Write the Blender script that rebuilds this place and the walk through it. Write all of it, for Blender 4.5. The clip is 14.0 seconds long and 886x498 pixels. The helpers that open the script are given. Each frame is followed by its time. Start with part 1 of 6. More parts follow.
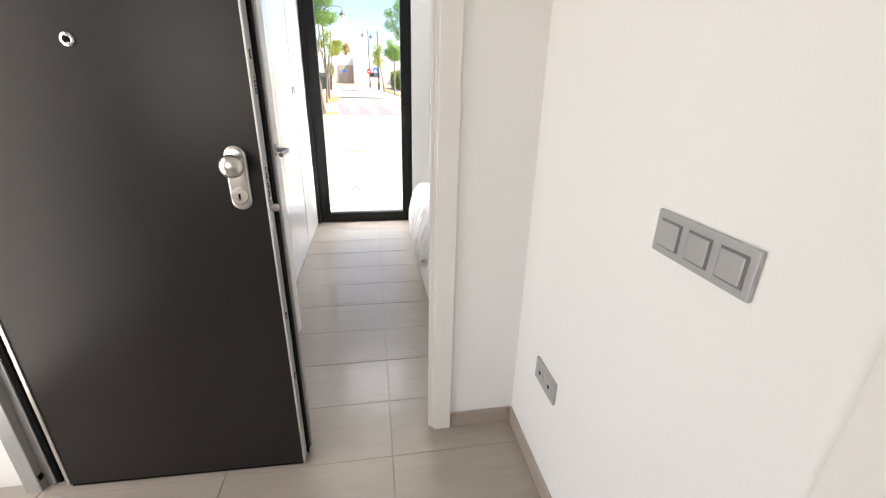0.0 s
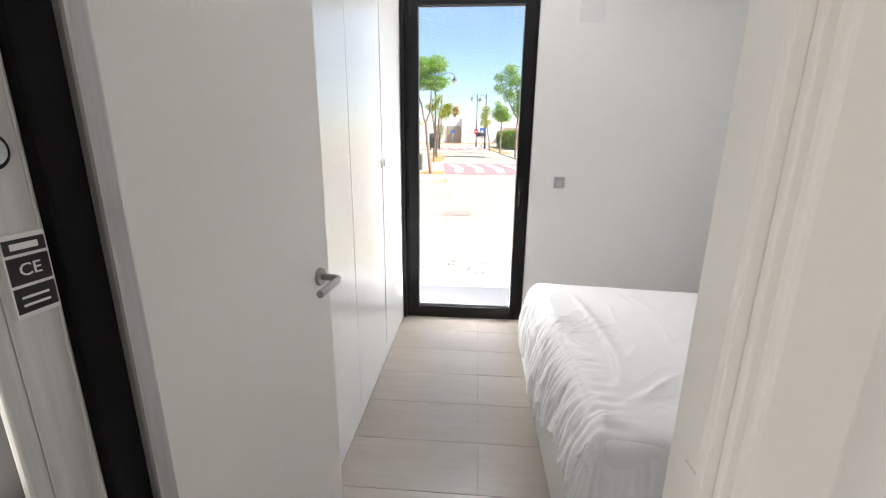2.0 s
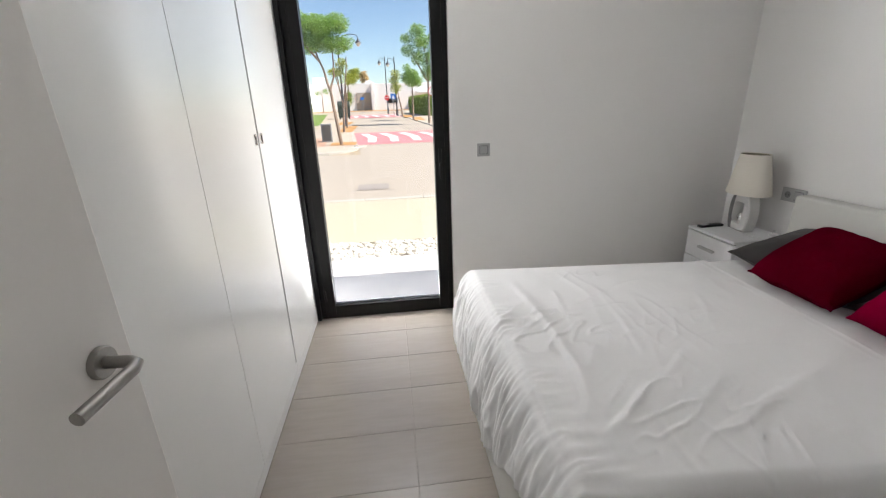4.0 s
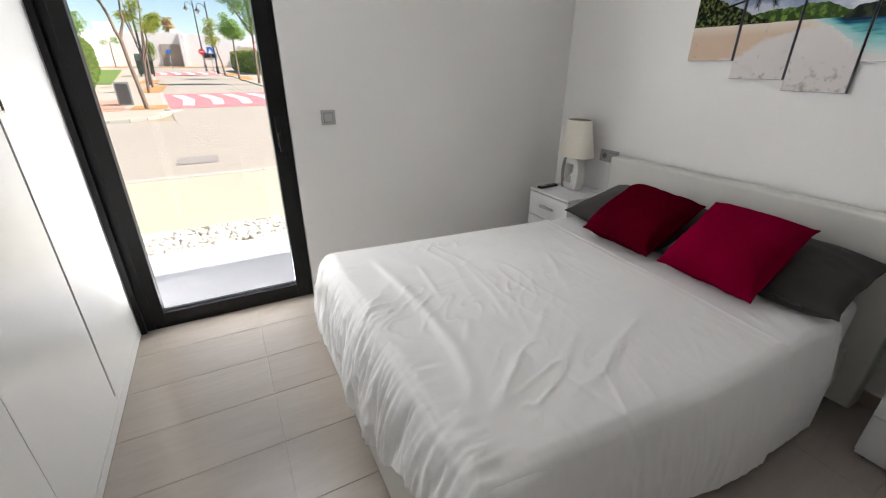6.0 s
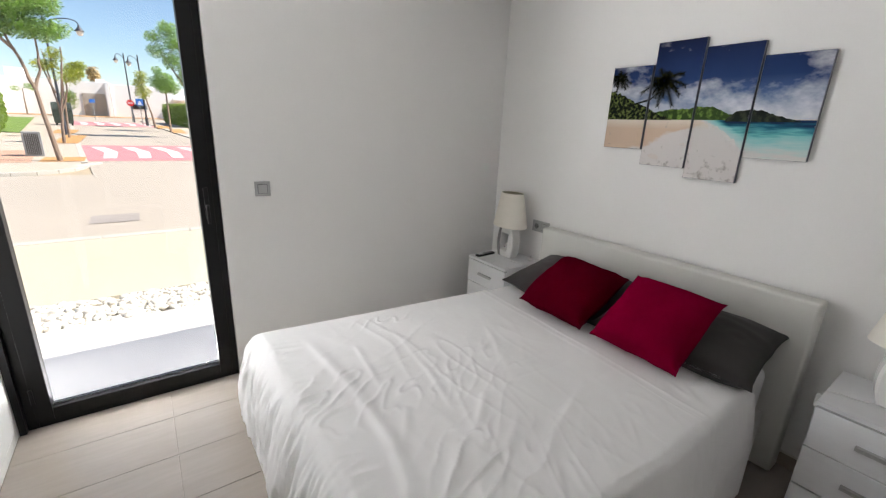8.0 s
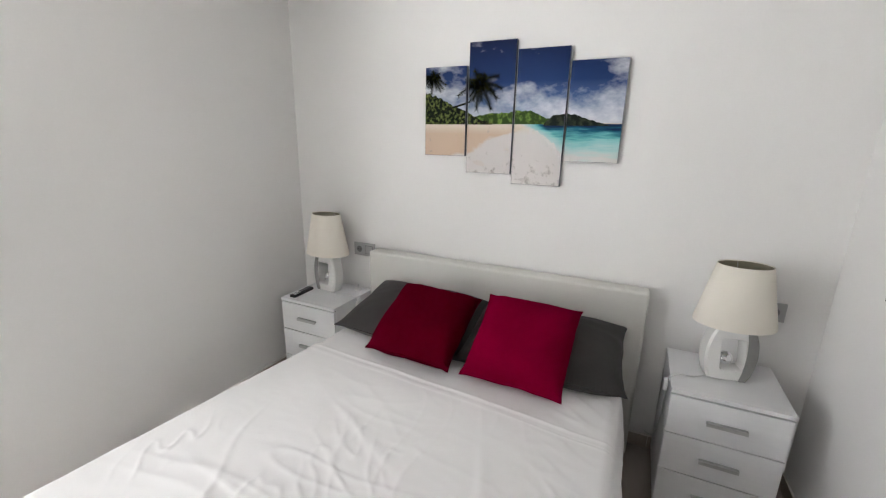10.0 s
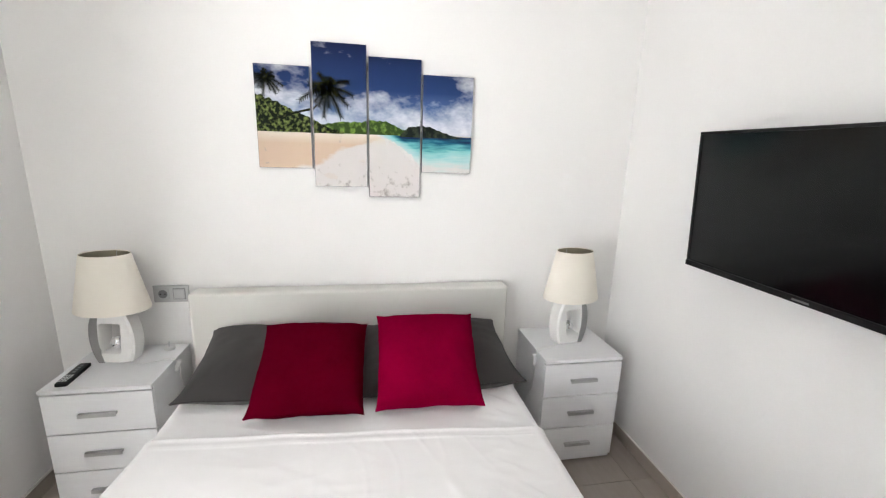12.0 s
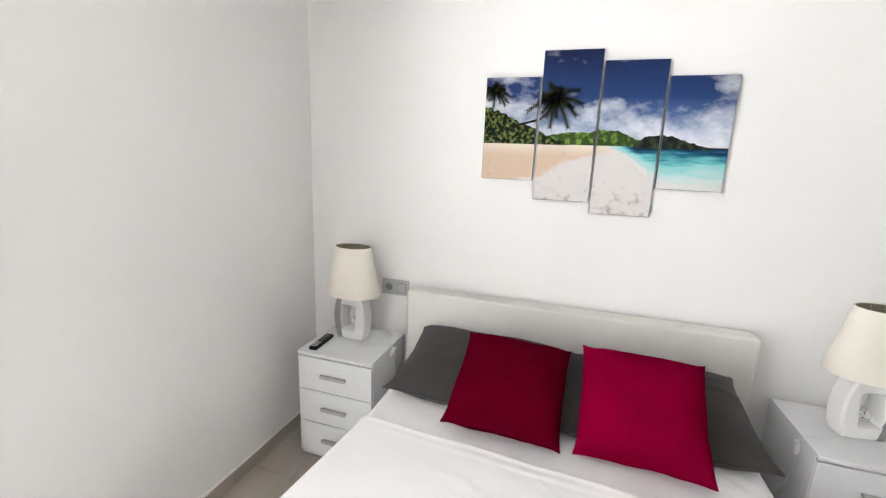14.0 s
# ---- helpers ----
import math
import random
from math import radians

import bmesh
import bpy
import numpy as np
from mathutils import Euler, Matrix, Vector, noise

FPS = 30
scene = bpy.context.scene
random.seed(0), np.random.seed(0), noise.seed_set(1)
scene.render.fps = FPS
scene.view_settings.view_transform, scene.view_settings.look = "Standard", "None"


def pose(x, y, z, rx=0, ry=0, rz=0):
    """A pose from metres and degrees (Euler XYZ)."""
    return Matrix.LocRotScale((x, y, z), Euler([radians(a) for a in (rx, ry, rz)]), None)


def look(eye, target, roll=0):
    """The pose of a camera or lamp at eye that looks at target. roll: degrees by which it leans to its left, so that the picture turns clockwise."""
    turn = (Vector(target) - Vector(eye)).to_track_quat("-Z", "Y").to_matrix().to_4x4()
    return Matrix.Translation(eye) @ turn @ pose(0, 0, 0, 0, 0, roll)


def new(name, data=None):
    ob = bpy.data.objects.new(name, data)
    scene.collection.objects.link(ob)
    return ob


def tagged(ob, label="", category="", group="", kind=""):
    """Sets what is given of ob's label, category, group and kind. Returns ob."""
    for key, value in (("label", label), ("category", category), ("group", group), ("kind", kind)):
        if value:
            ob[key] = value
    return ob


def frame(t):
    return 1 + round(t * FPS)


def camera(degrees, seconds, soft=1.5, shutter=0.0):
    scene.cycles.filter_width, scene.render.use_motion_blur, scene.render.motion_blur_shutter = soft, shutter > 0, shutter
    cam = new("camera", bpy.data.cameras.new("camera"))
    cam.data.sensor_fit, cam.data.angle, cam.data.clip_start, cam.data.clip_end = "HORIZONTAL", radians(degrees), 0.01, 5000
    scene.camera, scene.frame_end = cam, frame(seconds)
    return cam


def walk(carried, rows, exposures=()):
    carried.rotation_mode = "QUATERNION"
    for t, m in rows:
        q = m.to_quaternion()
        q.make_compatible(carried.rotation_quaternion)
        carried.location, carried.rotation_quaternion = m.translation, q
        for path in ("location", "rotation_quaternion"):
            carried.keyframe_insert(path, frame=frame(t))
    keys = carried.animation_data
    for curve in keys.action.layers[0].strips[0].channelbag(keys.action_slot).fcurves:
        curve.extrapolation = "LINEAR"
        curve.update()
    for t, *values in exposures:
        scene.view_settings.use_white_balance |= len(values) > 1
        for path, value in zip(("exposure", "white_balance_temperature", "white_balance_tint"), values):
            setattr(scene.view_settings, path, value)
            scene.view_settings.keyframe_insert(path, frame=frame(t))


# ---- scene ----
cam = camera(94.0, 14.0, soft=1.2)
PATH = [
    (0, (0.996, 3.422, 1.355), (1.311, 5.253, 0.613), 1.2),
    (0.5, (0.943, 3.682, 1.4), (1.05, 5.582, 0.783), 1.2),
    (1, (0.95, 3.938, 1.411), (0.93, 5.863, 0.87), 0.9),
    (1.5, (0.987, 4.199, 1.428), (0.877, 6.13, 0.918), 0.5),
    (2, (0.97, 4.444, 1.426), (0.827, 6.373, 0.919), 0.6),
    (4.5, (1.009, 5.013, 1.404), (1.435, 6.819, 0.657), -1.8),
    (5, (0.99, 5.087, 1.404), (1.638, 6.782, 0.565), -0.9),
    (5.5, (1.004, 5.091, 1.4), (1.78, 6.724, 0.544), -0.4),
    (6, (1.025, 5.082, 1.413), (1.875, 6.698, 0.598), 0.1),
    (6.5, (1.029, 5.076, 1.461), (1.936, 6.701, 0.728), 0.7),
    (7, (1.043, 5.074, 1.496), (1.995, 6.713, 0.857), 1.3),
    (9.5, (1.18, 5.419, 1.511), (2.776, 6.52, 1.019), 1.2),
    (10, (1.308, 5.588, 1.513), (3.062, 6.402, 1.002), 1.2),
    (10.5, (1.406, 5.771, 1.496), (3.282, 6.248, 0.992), 1.4),
    (11, (1.441, 5.961, 1.503), (3.379, 6.094, 1.026), 1.6),
    (11.5, (1.393, 6.076, 1.504), (3.333, 5.92, 1.044), 1.6),
    (12, (1.345, 6.176, 1.52), (3.262, 5.828, 1.068), 1.8),
    (12.5, (1.343, 6.26, 1.519), (3.257, 5.887, 1.076), 2.0),
    (13, (1.336, 6.237, 1.517), (3.274, 6.019, 1.077), 2.3),
    (13.5, (1.357, 6.23, 1.507), (3.307, 6.344, 1.078), 2.6),
    (14, (1.445, 6.244, 1.508), (3.313, 6.822, 1.086), 2.4),
]
EXPOSURES = [(0.0, 2.36), (0.5, 2.1), (1.0, 1.9), (2.0, 2.05), (4.5, 1.53), (6.5, 1.62), (9.5, 1.82), (11.0, 2.5), (12.5, 2.58), (14.0, 2.58)]
walk(cam, [(t, look(eye, target, roll)) for t, eye, target, roll in PATH], EXPOSURES)

# ---- world, sun and lamps added at the openings ----
world = bpy.data.worlds.new("sky")
scene.world = world
world.use_nodes = True
SUN_TO = Vector((0.78, -0.24, 1.0)).normalized()
wn = world.node_tree.nodes
sky = wn.new("ShaderNodeTexSky")
sky.sky_type = "NISHITA"
sky.sun_disc = False
sky.sun_elevation = math.asin(SUN_TO.z)
sky.sun_rotation = math.atan2(SUN_TO.x, SUN_TO.y)
sky.dust_density, sky.ozone_density = 0.15, 2.5
wn["Background"].inputs["Strength"].default_value = 0.07
world.node_tree.links.new(sky.outputs["Color"], wn["Background"].inputs["Color"])

sun_data = bpy.data.lights.new("sun", "SUN")
sun_data.energy, sun_data.angle, sun_data.color = 4.1, radians(0.55), (1.0, 0.95, 0.87)
sun_ob = new("sun", sun_data)
sun_ob.matrix_world = look(SUN_TO * 60, (0, 0, 0))


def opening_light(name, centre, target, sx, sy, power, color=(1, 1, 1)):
    """Adds an unseen area lamp standing in for daylight at a window or doorway."""
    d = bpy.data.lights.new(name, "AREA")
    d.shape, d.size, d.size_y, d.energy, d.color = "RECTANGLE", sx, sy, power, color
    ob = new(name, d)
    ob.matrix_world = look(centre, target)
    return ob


opening_light("window_daylight", (-0.13, 8.38, 1.35), (2.3, 6.1, 1.8), 0.85, 2.2, 20, (0.99, 0.985, 1.0))
opening_light("window_daylight", (1.95, 8.38, 1.35), (0.4, 5.6, 1.5), 0.85, 2.2, 6, (1.0, 0.96, 0.94))
# Fill lamp added above the window, out of view, to brighten bed and floor.
opening_light("window_top_fill", (0.92, 8.06, 2.96), (1.35, 5.0, 1.3), 0.92, 0.95, 10, (1.0, 0.98, 0.99))
# Hidden upward lamp, added behind the bottom frame to brighten ceiling and walls.
opening_light("ground_bounce_fill", (0.96, 7.775, 0.0), (1.12, 6.3, 2.5), 0.58, 0.075, 21, (0.99, 0.985, 0.99))
opening_light("doorway_daylight", (-0.45, 4.2, 1.1), (1.5, 4.1, 0.9), 0.80, 2.0, 3.7, (1.0, 0.91, 0.82))
opening_light("rear_window_daylight", (-0.65, 1.50, 1.5), (0.2, 4.6, 1.3), 0.95, 1.3, 3.6, (1.0, 0.94, 0.88))


# ---- materials ----
def mat(name, color, rough=0.5, metal=0.0, grain=40.0, vary=0.06, stain=1.6, bump=0.05, spec=0.5, rand=0.0, sheen=0.0, coat=0.0, stretch=(1, 1, 1), dist=0.002):
    """A surface with fine grain and broad stains, in object metres."""
    m = bpy.data.materials.new(name)
    m.use_nodes = True
    n, l = m.node_tree.nodes, m.node_tree.links
    b = n["Principled BSDF"]
    b.inputs["Roughness"].default_value = rough
    b.inputs["Metallic"].default_value = metal
    b.inputs["Specular IOR Level"].default_value = spec
    b.inputs["Sheen Weight"].default_value = sheen
    b.inputs["Coat Weight"].default_value = coat
    geo = n.new("ShaderNodeNewGeometry")
    mp = n.new("ShaderNodeMapping")
    mp.inputs["Scale"].default_value = stretch
    l.new(geo.outputs["Position"], mp.inputs["Vector"])
    fine, broad = n.new("ShaderNodeTexNoise"), n.new("ShaderNodeTexNoise")
    fine.inputs["Scale"].default_value, fine.inputs["Detail"].default_value = grain, 5
    broad.inputs["Scale"].default_value, broad.inputs["Detail"].default_value = stain, 4
    for t in (fine, broad):
        l.new(mp.outputs["Vector"], t.inputs["Vector"])
    add = n.new("ShaderNodeMath")
    add.operation = "ADD"
    l.new(fine.outputs["Fac"], add.inputs[0])
    l.new(broad.outputs["Fac"], add.inputs[1])
    if rand:
        info = n.new("ShaderNodeObjectInfo")
        mul = n.new("ShaderNodeMath")
        mul.operation = "MULTIPLY_ADD"
        l.new(info.outputs["Random"], mul.inputs[0])
        mul.inputs[1].default_value = rand
        l.new(add.outputs[0], mul.inputs[2])
        add = mul
    ramp = n.new("ShaderNodeMapRange")
    ramp.inputs["From Min"].default_value, ramp.inputs["From Max"].default_value = 0.6, 1.4 + rand
    ramp.inputs["To Min"].default_value, ramp.inputs["To Max"].default_value = 1 - vary, 1 + vary
    l.new(add.outputs[0], ramp.inputs["Value"])
    vm = n.new("ShaderNodeVectorMath")
    vm.operation = "SCALE"
    vm.inputs[0].default_value = color[:3]
    l.new(ramp.outputs["Result"], vm.inputs["Scale"])
    l.new(vm.outputs["Vector"], b.inputs["Base Color"])
    rr = n.new("ShaderNodeMapRange")
    rr.inputs["To Min"].default_value, rr.inputs["To Max"].default_value = max(0.02, rough * 0.85), min(1, rough * 1.15)
    l.new(broad.outputs["Fac"], rr.inputs["Value"])
    l.new(rr.outputs["Result"], b.inputs["Roughness"])
    if bump:
        bp = n.new("ShaderNodeBump")
        bp.inputs["Strength"].default_value, bp.inputs["Distance"].default_value = bump, dist
        l.new(fine.outputs["Fac"], bp.inputs["Height"])
        l.new(bp.outputs["Normal"], b.inputs["Normal"])
    return m


M_WALL = mat("wall_paint", (0.84, 0.83, 0.815), 0.75, grain=120, vary=0.015, stain=0.9, bump=0.08, spec=0.3)
M_CEIL = mat("ceiling_paint", (0.84, 0.84, 0.83), 0.85, grain=90, vary=0.012, bump=0.05, spec=0.2)
M_TILE = mat("floor_tile", (0.36, 0.315, 0.275), 0.22, grain=9, vary=0.10, stain=2.2, bump=0.03, rand=0.35, stretch=(0.7, 5.0, 1), spec=0.6)
M_GROUT = mat("grout", (0.36, 0.31, 0.265), 0.9, grain=200, vary=0.1)
M_SKIRT = mat("skirting_tile", (0.40, 0.34, 0.29), 0.32, grain=14, vary=0.08, bump=0.02, rand=0.2)
M_BEAD = mat("grout_bead", (0.78, 0.75, 0.71), 0.6, grain=160, vary=0.05, bump=0.06)
M_LACQ = mat("white_lacquer", (0.80, 0.80, 0.78), 0.20, grain=160, vary=0.01, stain=1.2, bump=0.01, spec=1.0)
M_DOORW = mat("white_door_paint", (0.80, 0.78, 0.75), 0.38, grain=150, vary=0.012, bump=0.02)
M_ALU_BLACK = mat("black_aluminium", (0.006, 0.006, 0.0065), 0.45, grain=300, vary=0.15, bump=0.05, spec=0.25)
M_DARKDOOR = mat("dark_door_laminate", (0.014, 0.012, 0.011), 0.33, grain=220, vary=0.10, stain=3, bump=0.02, spec=0.28)
M_STEEL = mat("brushed_steel", (0.55, 0.54, 0.52), 0.33, 1.0, grain=260, vary=0.08, stretch=(1, 1, 0.06), bump=0.02)
M_PROFILE = mat("grey_steel_profile", (0.42, 0.42, 0.42), 0.40, 0.6, grain=220, vary=0.12, stretch=(1, 1, 0.05), bump=0.02)
M_EDGE = mat("worn_edge_steel", (0.58, 0.58, 0.57), 0.45, 0.70, grain=160, vary=0.18, stretch=(1, 1, 0.05), bump=0.03)
M_SATIN = mat("satin_nickel", (0.62, 0.60, 0.57), 0.28, 1.0, grain=300, vary=0.05, bump=0.02)
M_LEVER = mat("dark_brushed_steel", (0.34, 0.33, 0.31), 0.32, 1.0, grain=300, vary=0.06, bump=0.02)
M_CHROME = mat("chrome", (0.78, 0.78, 0.78), 0.06, 1.0, vary=0.02, bump=0.0)
M_GASKET = mat("black_gasket", (0.004, 0.004, 0.004), 0.75, vary=0.2, spec=0.12)
M_SWITCH = mat("silver_grey_plastic", (0.43, 0.43, 0.43), 0.38, 0.25, grain=300, vary=0.04, bump=0.02)
M_SWITCH_DK = mat("grey_socket_plastic", (0.20, 0.20, 0.205), 0.42, 0.2, grain=300, vary=0.04)
M_SHEET = mat("white_cotton", (0.83, 0.82, 0.815), 0.9, grain=700, vary=0.03, stain=5, bump=0.12, spec=0.2, sheen=0.2)
M_SHEET2 = mat("white_cotton_sheet", (0.83, 0.82, 0.815), 0.9, grain=800, vary=0.025, stain=6, bump=0.1, spec=0.2, sheen=0.2)
# Same red velvet twice: nap sheen painted bright here, dark in the next.
M_RED2 = mat("red_velvet_nap_bright", (0.165, 0.0003, 0.019), 0.95, grain=420, vary=0.30, stain=5, bump=0.12, spec=0.0)
M_RED = mat("red_velvet_nap_dark", (0.074, 0.0002, 0.0070), 0.95, grain=420, vary=0.34, stain=5, bump=0.12, spec=0.0)
M_GREY = mat("charcoal_cotton", (0.042, 0.039, 0.038), 0.9, grain=600, vary=0.08, stain=7, bump=0.12, spec=0.2, sheen=0.1)
M_LEATHER = mat("white_leatherette", (0.66, 0.65, 0.61), 0.48, grain=350, vary=0.02, bump=0.12)
M_MELAMINE = mat("white_melamine", (0.78, 0.78, 0.79), 0.35, grain=8, vary=0.03, stain=3, bump=0.02, stretch=(1, 0.5, 6))
# Dark grey that puts the shade of gaps and underbed into colour.
M_SHADOWGAP = mat("gap_shadow", (0.10, 0.10, 0.10), 0.8, vary=0.1)
M_HANDLE = mat("matt_aluminium", (0.52, 0.52, 0.52), 0.38, 0.9, grain=300, vary=0.05, bump=0.02)
M_SHADE = mat("cream_lampshade", (0.82, 0.775, 0.69), 0.85, grain=600, vary=0.02, bump=0.08, spec=0.2)
M_SHADE_IN = mat("olive_shade_lining", (0.34, 0.31, 0.22), 0.9, grain=300, vary=0.05)
M_CERAMIC = mat("white_ceramic", (0.80, 0.79, 0.77), 0.22, grain=90, vary=0.015, bump=0.02, coat=0.2)
M_CERGREY = mat("grey_ceramic", (0.25, 0.245, 0.24), 0.5, grain=260, vary=0.10, bump=0.08)
M_TVBODY = mat("black_plastic", (0.006, 0.006, 0.0065), 0.42, grain=300, vary=0.15, bump=0.04, spec=0.3)
M_SCREEN = mat("tv_screen", (0.003, 0.003, 0.0035), 0.16, vary=0.05, bump=0.0, spec=0.22)
M_WHITEPL = mat("white_plastic", (0.78, 0.78, 0.77), 0.4, vary=0.02, bump=0.01)
M_LABEL = mat("black_label", (0.01, 0.01, 0.011), 0.4, vary=0.1)
M_PRINT = mat("pale_print", (0.7, 0.7, 0.7), 0.6, vary=0.03)
# outside
M_TERR = mat("terrace_tile", (0.47, 0.45, 0.43), 0.7, grain=30, vary=0.05, stain=0.8)
M_PAVE = mat("pavement_concrete", (0.42, 0.375, 0.28), 0.85, grain=40, vary=0.05, stain=0.6)
M_PAVE2 = mat("pale_paving", (0.42, 0.35, 0.28), 0.85, grain=30, vary=0.05, stain=0.5)
M_PINK = mat("pink_paving", (0.42, 0.25, 0.17), 0.85, grain=30, vary=0.08, stain=0.9)
M_ROAD = mat("sunlit_asphalt", (0.36, 0.31, 0.255), 0.9, grain=60, vary=0.07, stain=0.35, bump=0.2)
M_MANHOLE = mat("dusty_iron", (0.27, 0.235, 0.21), 0.8, grain=40, vary=0.15)
M_KERB = mat("kerb_concrete", (0.42, 0.39, 0.34), 0.85, grain=50, vary=0.06)
M_REDPAINT = mat("red_road_paint", (0.52, 0.18, 0.19), 0.8, grain=25, vary=0.12, stain=1.2)
M_WHITEPAINT = mat("white_road_paint", (0.62, 0.58, 0.56), 0.8, grain=25, vary=0.07, stain=1.0)
M_EARTH = mat("orange_earth", (0.42, 0.22, 0.08), 0.95, grain=30, vary=0.15, stain=2)
M_GROUND = mat("dry_ground", (0.34, 0.27, 0.18), 0.95, grain=4, vary=0.15, stain=0.05)
M_LAWN = mat("lawn_grass", (0.13, 0.20, 0.035), 0.9, grain=40, vary=0.25, stain=1.5, bump=0.3)
M_PEBBLE = mat("white_pebble", (0.56, 0.52, 0.45), 0.7, grain=60, vary=0.15, stain=20)
M_RENDER = mat("white_render", (0.78, 0.76, 0.75), 0.85, grain=40, vary=0.02, stain=0.4)
M_BEIGE = mat("beige_gate", (0.40, 0.35, 0.30), 0.7, vary=0.04)
M_BARK = mat("pale_bark", (0.24, 0.17, 0.125), 0.9, grain=25, vary=0.3, stain=5, bump=0.4, stretch=(1, 1, 0.25))


def leafy(name, color, through_color):
    """Leaf paint that also lets sunlight through."""
    m = mat(name, color, 0.6, grain=3, vary=0.35, stain=1.5, bump=0.0)
    n, l = m.node_tree.nodes, m.node_tree.links
    t, x = n.new("ShaderNodeBsdfTranslucent"), n.new("ShaderNodeMixShader")
    t.inputs["Color"].default_value = (*through_color, 1)
    x.inputs["Fac"].default_value = 0.45
    l.new(n["Principled BSDF"].outputs[0], x.inputs[1])
    l.new(t.outputs[0], x.inputs[2])
    l.new(x.outputs[0], n["Material Output"].inputs["Surface"])
    return m


M_LEAF = leafy("leaf_green", (0.15, 0.26, 0.05), (0.38, 0.58, 0.12))
M_LEAF2 = leafy("leaf_yellow_green", (0.22, 0.25, 0.03), (0.45, 0.50, 0.06))
M_HEDGE = leafy("hedge_leaf", (0.12, 0.18, 0.035), (0.34, 0.46, 0.07))
M_DRY = mat("dry_palm", (0.42, 0.30, 0.13), 0.8, grain=5, vary=0.3, bump=0.0)
M_LAMPPOST = mat("dark_lamp_metal", (0.05, 0.05, 0.06), 0.5, 0.3, vary=0.1)
M_CONT = mat("dark_container_plastic", (0.035, 0.045, 0.035), 0.5, vary=0.1)
M_SIGNRED = mat("sign_red", (0.60, 0.03, 0.03), 0.4, vary=0.03)
M_SIGNBLUE = mat("sign_blue", (0.03, 0.16, 0.55), 0.4, vary=0.03)
M_GALV = mat("galvanised_post", (0.36, 0.36, 0.36), 0.5, 0.6, vary=0.06)
M_BINDARK = mat("bin_dark_slats", (0.07, 0.065, 0.06), 0.7, vary=0.1)
M_OPAL = mat("opal_lamp_glass", (0.70, 0.66, 0.60), 0.3, vary=0.02)

M_GLASS = bpy.data.materials.new("clear_glass")
M_GLASS.use_nodes = True
_g = M_GLASS.node_tree.nodes["Principled BSDF"]
_g.inputs["Transmission Weight"].default_value, _g.inputs["Roughness"].default_value, _g.inputs["IOR"].default_value = 1.0, 0.0, 1.45


# ---- mesh helpers ----
def add_box(bm, x0, x1, y0, y1, z0, z1, bevel=0.0, seg=2, m=None):
    r = bmesh.ops.create_cube(bm, size=1.0)
    vs = r["verts"]
    for v in vs:
        v.co = Vector(((x0 + x1) / 2 + v.co.x * (x1 - x0), (y0 + y1) / 2 + v.co.y * (y1 - y0), (z0 + z1) / 2 + v.co.z * (z1 - z0)))
    if bevel:
        es = {e for v in vs for e in v.link_edges}
        r = bmesh.ops.bevel(bm, geom=list(es), offset=bevel, segments=seg, affect="EDGES", profile=0.6)
        vs = list({v for f in r["faces"] for v in f.verts} | {v for v in vs if v.is_valid})
    if m is not None:
        bmesh.ops.transform(bm, matrix=m, verts=vs)
    return vs


def box(*a, **k):
    bm = bmesh.new()
    add_box(bm, *a, **k)
    return bm


def add_tube(bm, pts, r, n=10, cap=True):
    """A tube along points; r is one radius or one for each point."""
    pts = [Vector(p) for p in pts]
    rs = r if isinstance(r, (list, tuple)) else [r] * len(pts)
    rings = []
    side = None
    for i, p in enumerate(pts):
        d = (pts[min(i + 1, len(pts) - 1)] - pts[max(i - 1, 0)]).normalized()
        if side is None:
            side = d.orthogonal().normalized()
        side = (side - d * side.dot(d)).normalized()
        up = d.cross(side)
        rings.append([bm.verts.new(p + (side * math.cos(2 * math.pi * k / n) + up * math.sin(2 * math.pi * k / n)) * rs[i]) for k in range(n)])
    for a, b in zip(rings, rings[1:]):
        for k in range(n):
            bm.faces.new((a[k], a[(k + 1) % n], b[(k + 1) % n], b[k]))
    if cap:
        bm.faces.new(rings[0][::-1])
        bm.faces.new(rings[-1])


def tube(pts, r, n=10, cap=True):
    bm = bmesh.new()
    add_tube(bm, pts, r, n, cap)
    return bm


def lathe(profile, n=32, axis="z", at=(0, 0, 0)):
    """Turns (radius, height) pairs round an axis."""
    bm = bmesh.new()
    rings = []
    for r, h in profile:
        ring = []
        for k in range(n):
            a = 2 * math.pi * k / n
            c = (r * math.cos(a), r * math.sin(a), h)
            if axis == "y":
                c = (c[0], c[2], c[1])
            elif axis == "x":
                c = (c[2], c[0], c[1])
            ring.append(bm.verts.new(Vector(c) + Vector(at)))
        rings.append(ring)
    for a, b in zip(rings, rings[1:]):
        for k in range(n):
            bm.faces.new((a[k], a[(k + 1) % n], b[(k + 1) % n], b[k]))
    if profile[0][0] > 1e-5:
        bm.faces.new(rings[0][::-1])
    if profile[-1][0] > 1e-5:
        bm.faces.new(rings[-1])
    bmesh.ops.remove_doubles(bm, verts=bm.verts, dist=1e-6)
    bmesh.ops.recalc_face_normals(bm, faces=bm.faces)
    return bm


